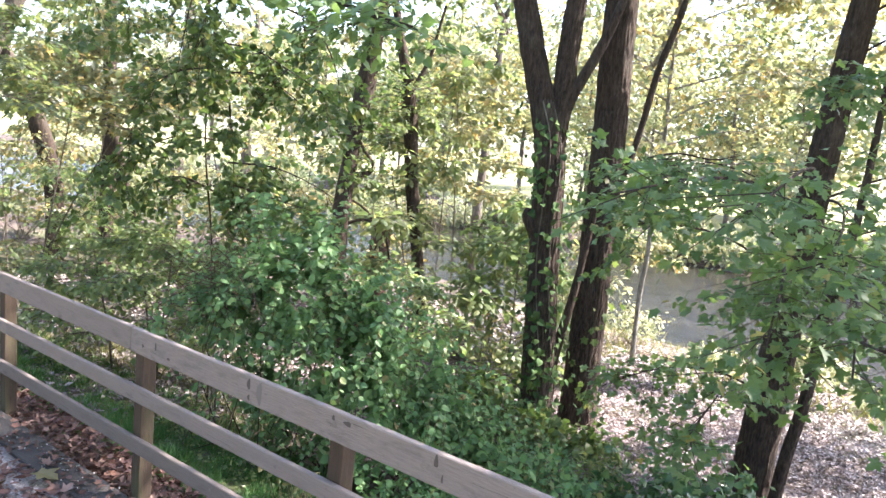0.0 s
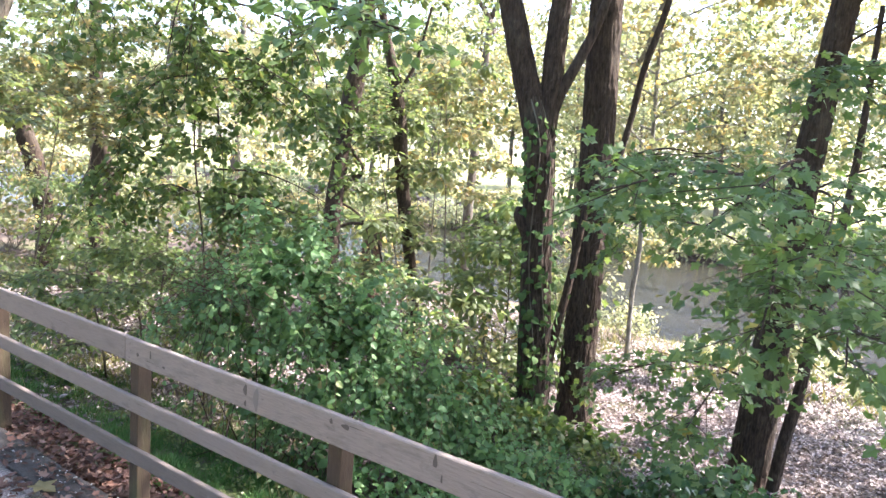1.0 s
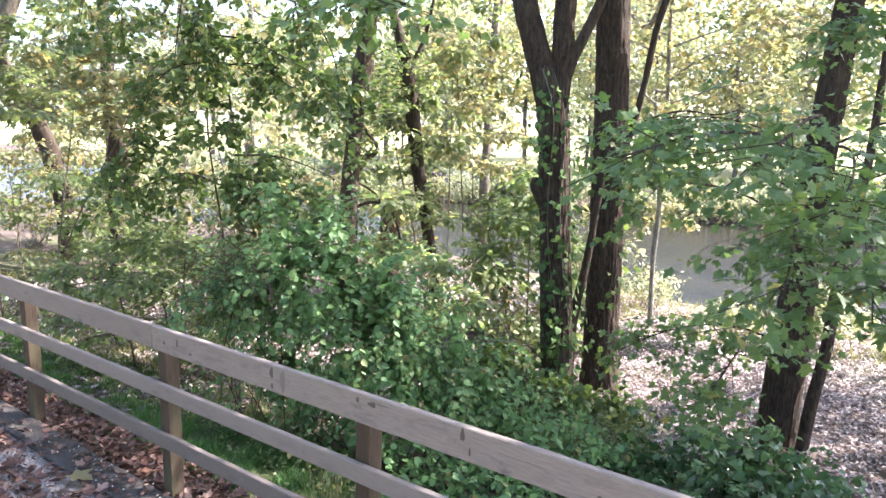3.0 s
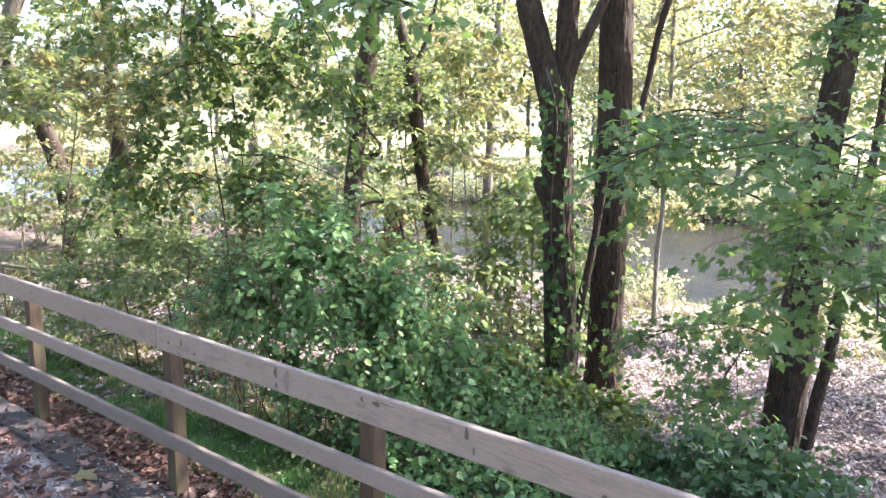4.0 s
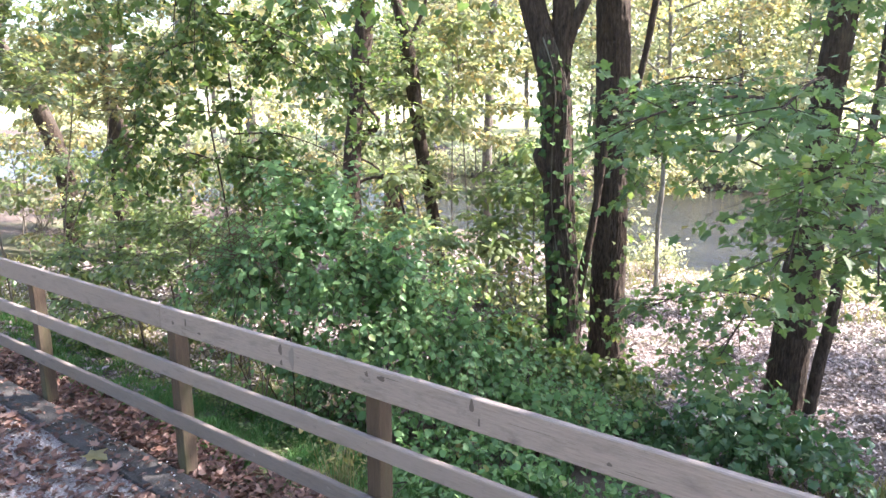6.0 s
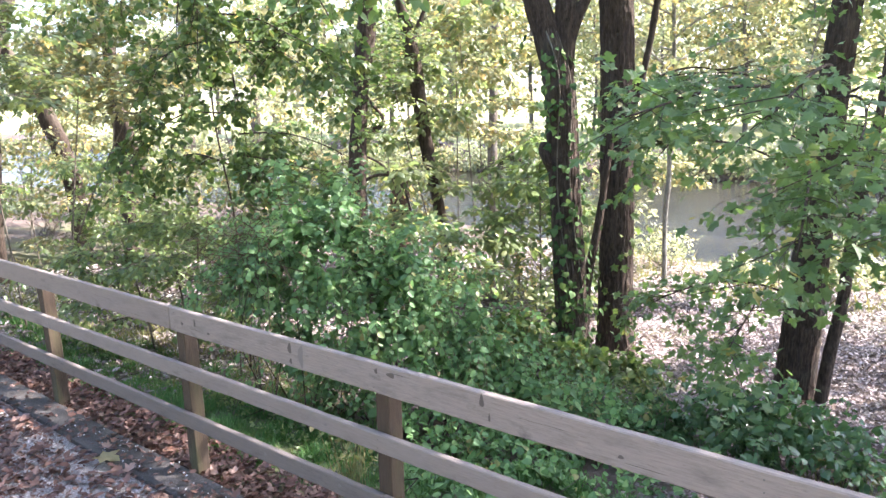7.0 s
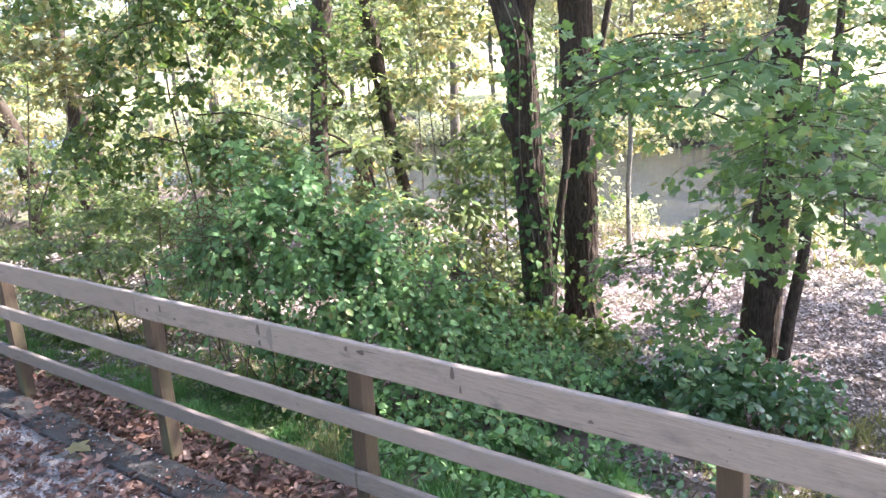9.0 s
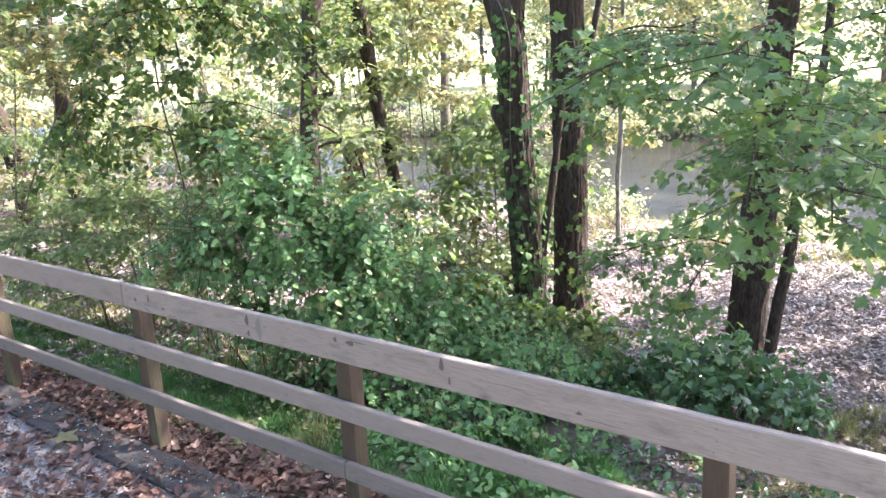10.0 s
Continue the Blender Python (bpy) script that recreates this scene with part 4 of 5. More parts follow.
mound("pale_shrub", [(-0.55, 3.85, -0.62, 0.35, 0.35, 0.30), (-0.85, 3.2, -0.55, 0.3, 0.3, 0.3)], 900, 0.06, OVAL, LEAF_LIGHT, "small yellow-green shrub among the vines", "shrub", skin=0.3)
mound("trunk_foot_shrub", [(-1.75, 4.6, -0.70, 0.5, 0.45, 0.36), (-2.5, 4.6, -0.55, 0.5, 0.4, 0.42), (-1.2, 4.9, -0.75, 0.4, 0.4, 0.26)], 2000, 0.085, HEART, LEAF_DEEP, "green undergrowth round the foot of the trunks", "shrub", skin=0.3)


# dead stems caught in the vines, and sprouts at the fence foot
tangle = thing("dead_stem_tangle", (-3.1, 1.4, gz(-3.1, 1.4)), "tangle of grey dead stems caught in the vines", "stems")
n = 150
p = np.array([-2.78, 1.32, 1.22]) + rng.normal(0, 1, (n, 3)) * [0.26, 0.14, 0.20]
q = p + unit(rng.normal(0, 1, (n, 3)) * [1, 0.8, 0.7] - [0.3, 0, 0.2]) * rng.uniform(0.15, 0.5, (n, 1))
part("stem_tangle", tri_mesh("stem_tangle", *sticks(p, q, 0.0035)), BARK_RED, tangle, kind="stuff")
foot = np.column_stack([rng.normal(-2.8, 0.25, 9), rng.normal(1.4, 0.15, 9)])
part("main_stem", tri_mesh("main_stem", *sticks(np.column_stack([foot, height(foot[:, 0], foot[:, 1]) - 0.03]), p[:9], 0.005)), BARK_GREY, tangle, kind="stuff")
mound("verge_weeds", [(-1.3, 0.95, -0.26, 0.5, 0.3, 0.12), (-2.2, 1.1, -0.30, 0.6, 0.3, 0.13), (-3.2, 1.2, -0.32, 0.6, 0.3, 0.12), (-4.3, 1.0, -0.28, 0.7, 0.3, 0.11), (-5.4, 1.2, -0.32, 0.7, 0.4, 0.12), (-6.5, 1.3, -0.34, 0.7, 0.4, 0.14)], 2600, 0.040, OVAL + ROUND[:1], LEAF_FRESH, "low broad-leaved weeds growing in the verge grass", "weeds", skin=0.5, tilt=0.7)
stalks = thing("dry_stalks", (-0.98, 0.72, gz(-0.98, 0.72)), "clump of pale dry grass stalks beside a fence post", "dry grass")
n = 46
a = np.column_stack([rng.normal(-0.98, 0.05, n), rng.normal(0.72, 0.05, n), np.zeros(n)])
a[:, 2] = height(a[:, 0], a[:, 1]) - 0.02
b = a + np.column_stack([rng.normal(0, 0.07, n), rng.normal(0, 0.07, n), rng.uniform(0.18, 0.46, n)])
part("stalk_clump", tri_mesh("stalk_clump", *sticks(a, b, 0.0035)), GRASS_DRY, stalks, kind="stuff")
lv = (b + rng.normal(0, 0.02, b.shape), rng.normal(0, 1, b.shape) - [0, 0, 0.6], rng.normal(0, 1, b.shape) + [0, -0.5, 0.5], rng.uniform(0.03, 0.07, n))
part("dry_blades", tri_mesh("dry_blades", *leaf_geometry(lv, CURLED)), GRASS_DRY, stalks, kind="stuff")
mound("sprout_patch", [(0.55, 2.1, -0.50, 0.4, 0.4, 0.16), (1.25, 1.7, -0.42, 0.4, 0.4, 0.14), (1.0, 2.6, -0.58, 0.4, 0.3, 0.16), (1.9, 2.2, -0.48, 0.4, 0.4, 0.14)], 700, 0.07, OVAL, LEAF_GLOSSY, "scattered glossy sprouts on the bank by the fence", "plants", skin=0.4)


# ---- saplings and understorey ----
def sapling(name, x, y, top, limbs, leafm, barkm, size, shapes, label, r=0.028, n_side=10, n_twig=3, per=6, spread=0.8, first=0.25, low=0.25, lean=0.7, reach=1.4, flat=0.25, droop=0.3, tilt=0.45):
    """A slender understorey tree with tiers of limbs."""
    z0 = gz(x, y)
    t = thing(name, (x, y, z0), label, "tree")
    lx, ly = rng.normal(0, lean, 2)
    trunk = [(x, y, z0 - 0.1, r), (x + 0.3 * lx, y + 0.3 * ly, z0 + 0.35 * (top - z0), r * 0.85), (x + 0.7 * lx, y + 0.7 * ly, z0 + 0.7 * (top - z0), r * 0.6), (x + lx, y + ly, top, r * 0.2)]
    stem(t, "trunk", trunk, barkm, 8, 0.2)
    c = curve_points(trunk, 0.1)
    sets, woods = [], []
    for i in range(limbs):
        f = low + (0.98 - low) * (i + rng.random()) / limbs
        b = c[int(f * (len(c) - 1))]
        a = i * 2.4 + rng.uniform(-0.5, 0.5)
        ln = reach * (1.15 - 0.7 * f) * rng.uniform(0.7, 1.2)
        e = b[:3] + np.array([math.cos(a) * ln, math.sin(a) * ln, 0.22 * ln])
        m = (b[:3] + e) / 2 + [0, 0, 0.12 * ln]
        l = [(*b[:3], b[3] * 0.5), (*m, b[3] * 0.3), (*e, 0.004)]
        stem(t, "limb", l, barkm, 5, 0.25)
        lv, wd = branching(l, n_side, spread * ln * 0.55, n_twig, 0.27, per, size, first, flat, droop, 0.1, tilt)
        ok = lv[0][:, 1] > 0.3                # nothing grows through the fence
        sets.append(tuple(q[ok] for q in lv))
        woods.append(wd)
    foliage(t, sets, woods, shapes, leafm, barkm)
    return t


UNDER = [("spicebush", -4.75, 1.95, 1.35, 16, LEAF_FRESH, BARK_GREY, 0.064, OVAL, "spreading bush with flat tiers of small green leaves", 1.25),
         ("spicebush", -5.7, 2.0, 1.0, 12, LEAF_FRESH, BARK_GREY, 0.066, OVAL, "spreading bush with flat tiers of small green leaves", 1.2),
         ("maple_sapling", -7.6, 1.9, 3.3, 14, LEAF_YELLOW, BARK_GREY, 0.09, SPIKY, "young maple with flat tiers of yellow-green leaves", 2.0),
         ("maple_sapling", -11.8, 4.6, 6.0, 14, LEAF_LIGHT, BARK_GREY, 0.11, SPIKY, "young maple with flat tiers of yellow-green leaves", 2.2),
         ("maple_sapling", -6.6, 3.6, 2.1, 7, LEAF_FRESH, BARK_GREY, 0.09, OVAL, "low bushy sapling with pale green leaves", 1.3),
         ("maple_sapling", -5.6, 2.4, 1.3, 5, LEAF_FRESH, BARK_GREY, 0.08, OVAL, "low bushy sapling with pale green leaves", 1.2),
         ("maple_sapling", -8.5, 2.1, 3.7, 16, LEAF_YELLOW, BARK_GREY, 0.085, SPIKY, "young maple with flat tiers of yellow-green leaves", 2.3),
         ("maple_sapling", -12.5, 2.0, 1.6, 9, LEAF_LIGHT, BARK_GREY, 0.10, OVAL, "low bushy sapling with pale green leaves", 1.6),
         ("maple_sapling", -16.0, 2.2, 2.0, 10, LEAF_LIGHT, BARK_GREY, 0.12, OVAL, "low bushy sapling with pale green leaves", 1.9),
         ("maple_sapling", -7.2, 1.2, 3.4, 12, LEAF_LIGHT, BARK_GREY, 0.08, SPIKY, "young maple with flat tiers of yellow-green leaves", 1.9),
         ("beech_sapling", -5.2, 6.6, 3.2, 13, LEAF_LIGHT, BARK_GREY, 0.105, OVAL, "slim sapling with thin yellowing leaves", 1.5),
         ("beech_sapling", -4.1, 7.6, 1.7, 11, LEAF_FRESH, BARK_GREY, 0.105, OVAL, "bushy sapling with thin light green leaves", 1.3),
         ("beech_sapling", -6.6, 9.2, 4.6, 13, LEAF_YELLOW, BARK_GREY, 0.09, OVAL, "slim sapling with thin yellowing leaves", 1.8),
         ("beech_sapling", -5.3, 8.7, 1.5, 12, LEAF_FRESH, BARK_GREY, 0.085, OVAL, "bushy sapling with thin light green leaves", 1.5),
         ("beech_sapling", -4.6, 10.2, 0.7, 10, LEAF_GLARE, BARK_GREY, 0.085, OVAL, "bushy sapling near the creek, sun glare in its leaf colour", 1.3),
         ("beech_sapling", -3.6, 4.9, 0.9, 6, LEAF_FRESH, BARK_GREY, 0.095, OVAL, "bushy sapling with thin light green leaves", 1.0),
         ("beech_sapling", -8.6, 12.0, 4.4, 13, LEAF_YELLOW, BARK_GREY, 0.11, OVAL, "slim sapling with thin yellowing leaves", 2.0),
         ("beech_sapling", -5.4, 12.6, 2.2, 10, LEAF_YELLOW, BARK_GREY, 0.10, OVAL, "bushy sapling on the creek bank with yellow leaves", 1.6),
         ("yellow_maple", -2.3, 12.3, 6.6, 14, LEAF_YELLOW, BARK_PALE, 0.115, SPIKY, "slim young maple on the creek bank with yellow leaves", 2.4),
         ("yellow_maple", 4.2, 12.6, 7.4, 14, LEAF_YELLOW, BARK_GREY, 0.125, SPIKY, "young maple with spreading yellow leaves", 3.2),
         ("beech_sapling", -0.8, 11.2, -0.1, 6, LEAF_GLARE, BARK_PALE, 0.09, OVAL, "low bush on the creek bank, sun glare in its leaf colour", 0.9),
         ("beech_sapling", -9.2, 6.4, 3.4, 10, LEAF_YELLOW, BARK_GREY, 0.085, OVAL, "slim sapling with thin yellowing leaves", 1.8),
         ("beech_sapling", -12.6, 8.4, 4.0, 12, LEAF_GLARE, BARK_GREY, 0.10, OVAL, "slim sapling with thin yellowing leaves", 2.4),
         ("beech_sapling", -15.2, 6.6, 2.8, 18, LEAF_YELLOW, BARK_GREY, 0.10, OVAL, "bushy sapling with thin yellowing leaves", 2.2),
         ("beech_sapling", -17.5, 8.2, 3.2, 18, LEAF_GLARE, BARK_GREY, 0.10, OVAL, "bushy sapling with thin yellowing leaves", 2.4),
         ("beech_sapling", -13.1, 3.8, 1.9, 12, LEAF_YELLOW, BARK_GREY, 0.085, OVAL, "bushy sapling with thin yellowing leaves", 1.7),
         ("beech_sapling", -10.6, 4.0, 1.5, 12, LEAF_FRESH, BARK_GREY, 0.085, OVAL, "bushy sapling with thin light green leaves", 1.8),
         ("maple_sapling", -16.5, 5.0, 5.4, 13, LEAF_LIGHT, BARK_GREY, 0.12, SPIKY, "young maple with flat tiers of yellow-green leaves", 2.4)]
# the belt of young trees towards the creek
for i in range(8):
    x, y = -24 + 19 * ((i * 0.618) % 1.0), 8.0 + 6.5 * ((i * 0.382 + 0.17) % 1.0)
    if x > -6 and y < 9.5:
        y += 3
    UNDER.append(("creekside_sapling", x, y, rng.uniform(3.6, 7.5), 12, LEAF_YELLOW if i % 3 else LEAF_LIGHT, BARK_GREY, 0.115, OVAL, "slim young tree with thin sunlit yellowing leaves", rng.uniform(1.7, 2.4)))
for name, x, y, top, limbs, leafm, barkm, size, shapes, label, reach in UNDER:
    tagged(sapling(name, x, y, top, limbs, leafm, barkm, size * (1.25 if y < 5 else 1.5), shapes, label, r=0.014 if y < 5 else 0.015, per=6 if y < 5 else 5, reach=reach, tilt=0.24 if "tiers" in label else 0.34, flat=0.14 if "tiers" in label else 0.25, lean=0.2 if top < 2 else 0.6, n_side=7, n_twig=4, low=0.66 if y < 2.5 and top > 3 else 0.58 if x == -2.3 else 0.42 if (x > -9 and y > 9) or top > 5 else 0.2), group="understorey saplings")


def leafy_bush(x, y, rx, ry, rz, n, size, leafm, label):
    """A low bush of flat-lying leaves on thin stems."""
    z0 = gz(x, y)
    t = thing("low_bush", (x, y, z0), label, "shrub", "low bushes")
    lv, cc = cloud((x, y, z0 + rz * 0.75), (rx, ry, rz * 0.6), n, 22, size, 0.16, 0.1, 0.45)
    keep = lv[0][:, 2] > height(lv[0][:, 0], lv[0][:, 1]) + 0.02
    lv = tuple(q[keep] for q in lv)
    foliage(t, [lv], [sticks(np.column_stack([x + rng.normal(0, 0.15, n), y + rng.normal(0, 0.15, n), np.full(n, z0 - 0.05)]), cc, 0.006)], OVAL, leafm, BARK_GREY, "foliage")


for i, (x, y, rx, rz) in enumerate(((-6.7, 7.2, 0.9, 1.3), (-13, 6.2, 1.3, 1.0), (-16, 7.5, 1.7, 1.4), (-15, 10, 1.9, 1.8), (-19, 6.5, 2.0, 2.0), (-20, 10, 2.2, 2.2), (-22, 4, 2, 2),
                                    (-17, 3.5, 1.8, 1.4), (-3.3, 6.9, 0.8, 0.6), (-5.2, 7.9, 1.0, 0.8))):
    leafy_bush(x, y, rx, rx * 0.8, rz, int(16 + 12 * rx), 0.105 + 0.003 * abs(x + 4), LEAF_LIGHT if i % 3 else LEAF_YELLOW, "low bush of pale green leaves under the trees")
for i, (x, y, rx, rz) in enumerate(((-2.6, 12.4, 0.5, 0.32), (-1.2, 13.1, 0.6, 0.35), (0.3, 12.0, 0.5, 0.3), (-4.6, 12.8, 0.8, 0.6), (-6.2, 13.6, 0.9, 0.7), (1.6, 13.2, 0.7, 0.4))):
    leafy_bush(x, y, rx, rx * 0.8, rz, 26, 0.10, LEAF_GLARE, "bush on the near creek bank, sun glare in its leaf colour")


# ---- trees farther off ----
def far_tree(name, trunk, barkm, leafm, label, crown=(2.6, 5.0, 10.0), n=70, size=0.15, sides=12, group="woodland trees"):
    x, y = trunk[0][:2]
    trunk = [(x, y, gz(x, y) - 0.15, trunk[0][3] * 1.08)] + list(trunk)
    t = thing(name, (x, y, gz(x, y)), label, "tree", group)
    stem(t, "trunk", trunk, barkm, sides, 0.15, 0.09, 0.25)
    spread, low, top = crown
    high_crown(t, trunk[-1][:3], spread, top, n, leafm, barkm, size, 30, low, 5)
    return t


TA = [(-6.24, 5.64, 0.3, 0.165), (-6.23, 5.65, 0.96, 0.154), (-6.22, 5.66, 1.56, 0.145), (-6.17, 5.71, 2.24, 0.135), (-6.10, 5.78, 3.07, 0.155), (-6.04, 5.85, 3.81, 0.14), (-6.0, 5.9, 4.6, 0.12), (-5.9, 6.0, 6.5, 0.09)]
TA = [(x + 0.09, y + 0.08, z, 0.9 * w) for x, y, z, w in TA]
ta = far_tree("crooked_branch_tree", TA, BARK, LEAF_LIGHT, "dark-barked tree with crooked low branches among saplings")
stem(ta, "limb", [(-6.16, 5.73, 1.02, 0.026), (-5.98, 5.91, 1.16, 0.024), (-5.8, 6.09, 1.15, 0.022), (-5.67, 6.22, 0.98, 0.02), (-5.6, 6.3, 0.6, 0.014)], BARK, 8, 0.08, 0.12)
stem(ta, "limb", [(-6.18, 5.71, 1.80, 0.04), (-6.05, 5.85, 1.84, 0.042), (-5.90, 5.99, 1.88, 0.040), (-5.86, 6.03, 2.02, 0.034), (-5.98, 5.91, 2.26, 0.022), (-6.1, 5.85, 2.5, 0.012)], BARK, 8, 0.06, 0.12)
stem(ta, "limb", [(-6.1, 5.78, 1.5, 0.02), (-5.85, 6.0, 1.3, 0.02), (-5.72, 6.15, 0.9, 0.016), (-5.65, 6.2, 0.4, 0.01)], BARK, 6, 0.08, 0.12)
lv, wd = branching(TA, 125, 0.85, 3, 0.3, 6, 0.085, first=0.2, flat=0.4, droop=0.4, tilt=0.6)
foliage(ta, [lv], [wd], OVAL, LEAF_DEEP, BARK, "trunk_foliage")
tb = far_tree("slim_dark_tree", [(-5.85, 7.4, -0.3, 0.09), (-5.9, 7.36, 0.21, 0.094), (-5.98, 7.29, 0.87, 0.10), (-6.08, 7.19, 1.79, 0.115), (-6.17, 7.12, 2.79, 0.115), (-6.26, 7.03, 3.5, 0.10), (-6.39, 6.92, 4.12, 0.072), (-6.7, 6.6, 6.0, 0.04)], BARK, LEAF_YELLOW, "slim dark curved tree with a yellowing crown")
stem(tb, "limb", [(-6.27, 7.03, 2.9, 0.05), (-6.12, 7.15, 3.4, 0.04), (-5.98, 7.25, 3.8, 0.03), (-5.8, 7.3, 4.6, 0.02)], BARK, 7, 0.1, 0.1)
TB = [(-5.9, 7.36, 0.21, 0.09), (-6.08, 7.19, 1.79, 0.1), (-6.26, 7.03, 3.5, 0.08)]
lv, wd = branching(TB, 60, 0.8, 3, 0.3, 6, 0.09, first=0.1, flat=0.3, droop=0.4, tilt=0.5)
foliage(tb, [lv], [wd], OVAL, LEAF_LIGHT, BARK, "trunk_foliage")
TL1 = [(-14.01, 5.05, 0.22, 0.18), (-14.06, 4.92, 1.29, 0.186), (-14.17, 4.66, 2.22, 0.174), (-14.26, 4.45, 2.73, 0.161), (-14.41, 4.05, 3.66, 0.135), (-14.54, 3.7, 5.0, 0.111), (-14.68, 3.43, 7.3, 0.068)]
far_tree("leaning_tree", TL1, BARK, LEAF_LIGHT, "leaning dark tree in the woods beyond the saplings", n=70, crown=(3.0, 6.4, 10.5))
tl2 = far_tree("forked_tree", [(-12.98, 5.62, 0.38, 0.135), (-12.97, 5.65, 1.9, 0.176), (-12.99, 5.59, 2.84, 0.135), (-13.02, 5.53, 4.93, 0.115), (-13.06, 5.46, 7.97, 0.068)], BARK, LEAF_LIGHT, "grey-barked forked tree with a second stem", n=70, crown=(3.0, 6.4, 10.5))
stem(tl2, "second_stem", [(-12.79, 5.59, 2.3, 0.095), (-12.52, 5.53, 1.92, 0.09), (-12.37, 5.61, 1.23, 0.08), (-12.26, 5.8, 0.54, 0.061), (-12.26, 5.8, gz(-12.26, 5.8) - 0.05, 0.054)], BARK, 8, 0.1, 0.1)
far_tree("woodland_tree", [(-11.54, 2.53, 0.4, 0.123), (-11.51, 2.63, 1.67, 0.128), (-11.53, 2.57, 2.9, 0.125), (-11.6, 2.5, 6.0, 0.08)], BARK, LEAF_LIGHT, "dark straight tree in the woods", n=70, crown=(3.0, 6.4, 10.5))
far_tree("woodland_tree", [(-13.75, 3.1, 0.5, 0.17), (-13.6, 3.3, 2.5, 0.16), (-13.3, 3.62, 3.78, 0.16), (-13.1, 4.0, 5.0, 0.14), (-13.0, 4.2, 8.0, 0.1)], BARK_GREY, LEAF_YELLOW, "grey-barked tree in the woods", n=70, crown=(3.0, 6.4, 11.0))
far_tree("creekside_tree", [(-10.63, 15.1, -0.7, 0.14), (-10.65, 15.08, 0.39, 0.135), (-10.59, 15.13, 3.02, 0.108), (-10.47, 15.2, 6.0, 0.09)], BARK_GREY, LEAF_YELLOW, "thin grey tree standing on the creek bank", n=50)
PALE = [(-3.7, 11.14, -0.95, 0.048), (-3.72, 11.15, 0.0, 0.047), (-3.66, 11.15, 0.79, 0.046), (-3.69, 11.16, 1.8, 0.043), (-3.63, 11.16, 2.83, 0.04), (-3.66, 11.15, 4.2, 0.034), (-3.6, 11.2, 5.5, 0.03)]
tp = far_tree("pale_slim_tree", PALE, BARK_PALE, LEAF_YELLOW, "pale slim tree on the creek bank", crown=(2.2, 3.6, 7.0), n=40, sides=8)
sets, woods = [], []
for i in range(19):
    q, ang = 2.2 + i * 0.20, i * 2.4
    l = [(-3.65, 11.15, q, 0.02), (-3.65 + 1.1 * math.cos(ang), 11.15 + 1.1 * math.sin(ang), q + 0.35, 0.013), (-3.65 + 2.6 * math.cos(ang), 11.15 + 2.2 * math.sin(ang), q + 0.5, 0.005)]
    stem(tp, "limb", l, BARK_PALE, 5, 0.2)
    lv, wd = branching(l, 14, 0.7, 3, 0.34, 5, 0.125, first=0.2, flat=0.4)
    sets.append(lv)
    woods.append(wd)
foliage(tp, sets, woods, SPIKY, LEAF_YELLOW, BARK_PALE, "yellow_foliage")

st = thing("broken_stump", (-8.49, 9.05, gz(-8.49, 9.05)), "reddish-brown broken tree stump near the creek", "stump")
stem(st, "stump_body", [(-8.49, 9.05, gz(-8.49, 9.05) - 0.1, 0.25), (-8.49, 9.05, 0.0, 0.21), (-8.46, 9.08, 0.55, 0.165), (-8.42, 9.12, 0.82, 0.10), (-8.40, 9.14, 0.95, 0.02)], BARK_RED, 12, 0.1, 0.12, 0.2)

# the far bank: trees and bushes in full sun
k = 0
for i in range(18):
    x = -78 + i * 5.2 + rng.uniform(-1.4, 1.4)
    y = 39 + rng.uniform(0, 10) + (5 if -19 < x < -9 else 0)
    z0 = gz(x, y)
    hgt = rng.uniform(9, 15)
    t = thing("far_bank_tree", (x, y, z0), "sunlit tree with yellow-green leaves across the creek", "tree", "far bank trees")
    w = rng.uniform(0.10, 0.22)
    stem(t, "trunk", [(x, y, z0 - 0.2, w), (x + rng.normal(0, 0.15), y, z0 + hgt * 0.3, w * 0.85), (x + rng.normal(0, 0.3), y, z0 + hgt * 0.65, w * 0.6), (x, y, z0 + hgt * 0.95, 0.03)], BARK_GREY, 8, 0.4)
    mid = 0.53 if -30 < x < 4 else 0.66        # low crowns across the open reach, high ones upstream
    s1, c1 = cloud((x, y, z0 + hgt * mid), (3.8, 2.8, hgt * (1.02 - mid)), 120, 26, 0.36, 0.55)
    c1[:, 2] = np.maximum(c1[:, 2], z0 + 0.4)
    woods = sticks(np.column_stack([np.full(120, x), np.full(120, y), np.clip(c1[:, 2] - 0.9, z0 + 0.6, z0 + hgt * 0.9)]), c1, 0.02)
    foliage(t, [s1], [woods], SMALL, (LEAF_YELLOW, LEAF_GLARE, LEAF_GLARE)[i % 3], BARK_GREY)
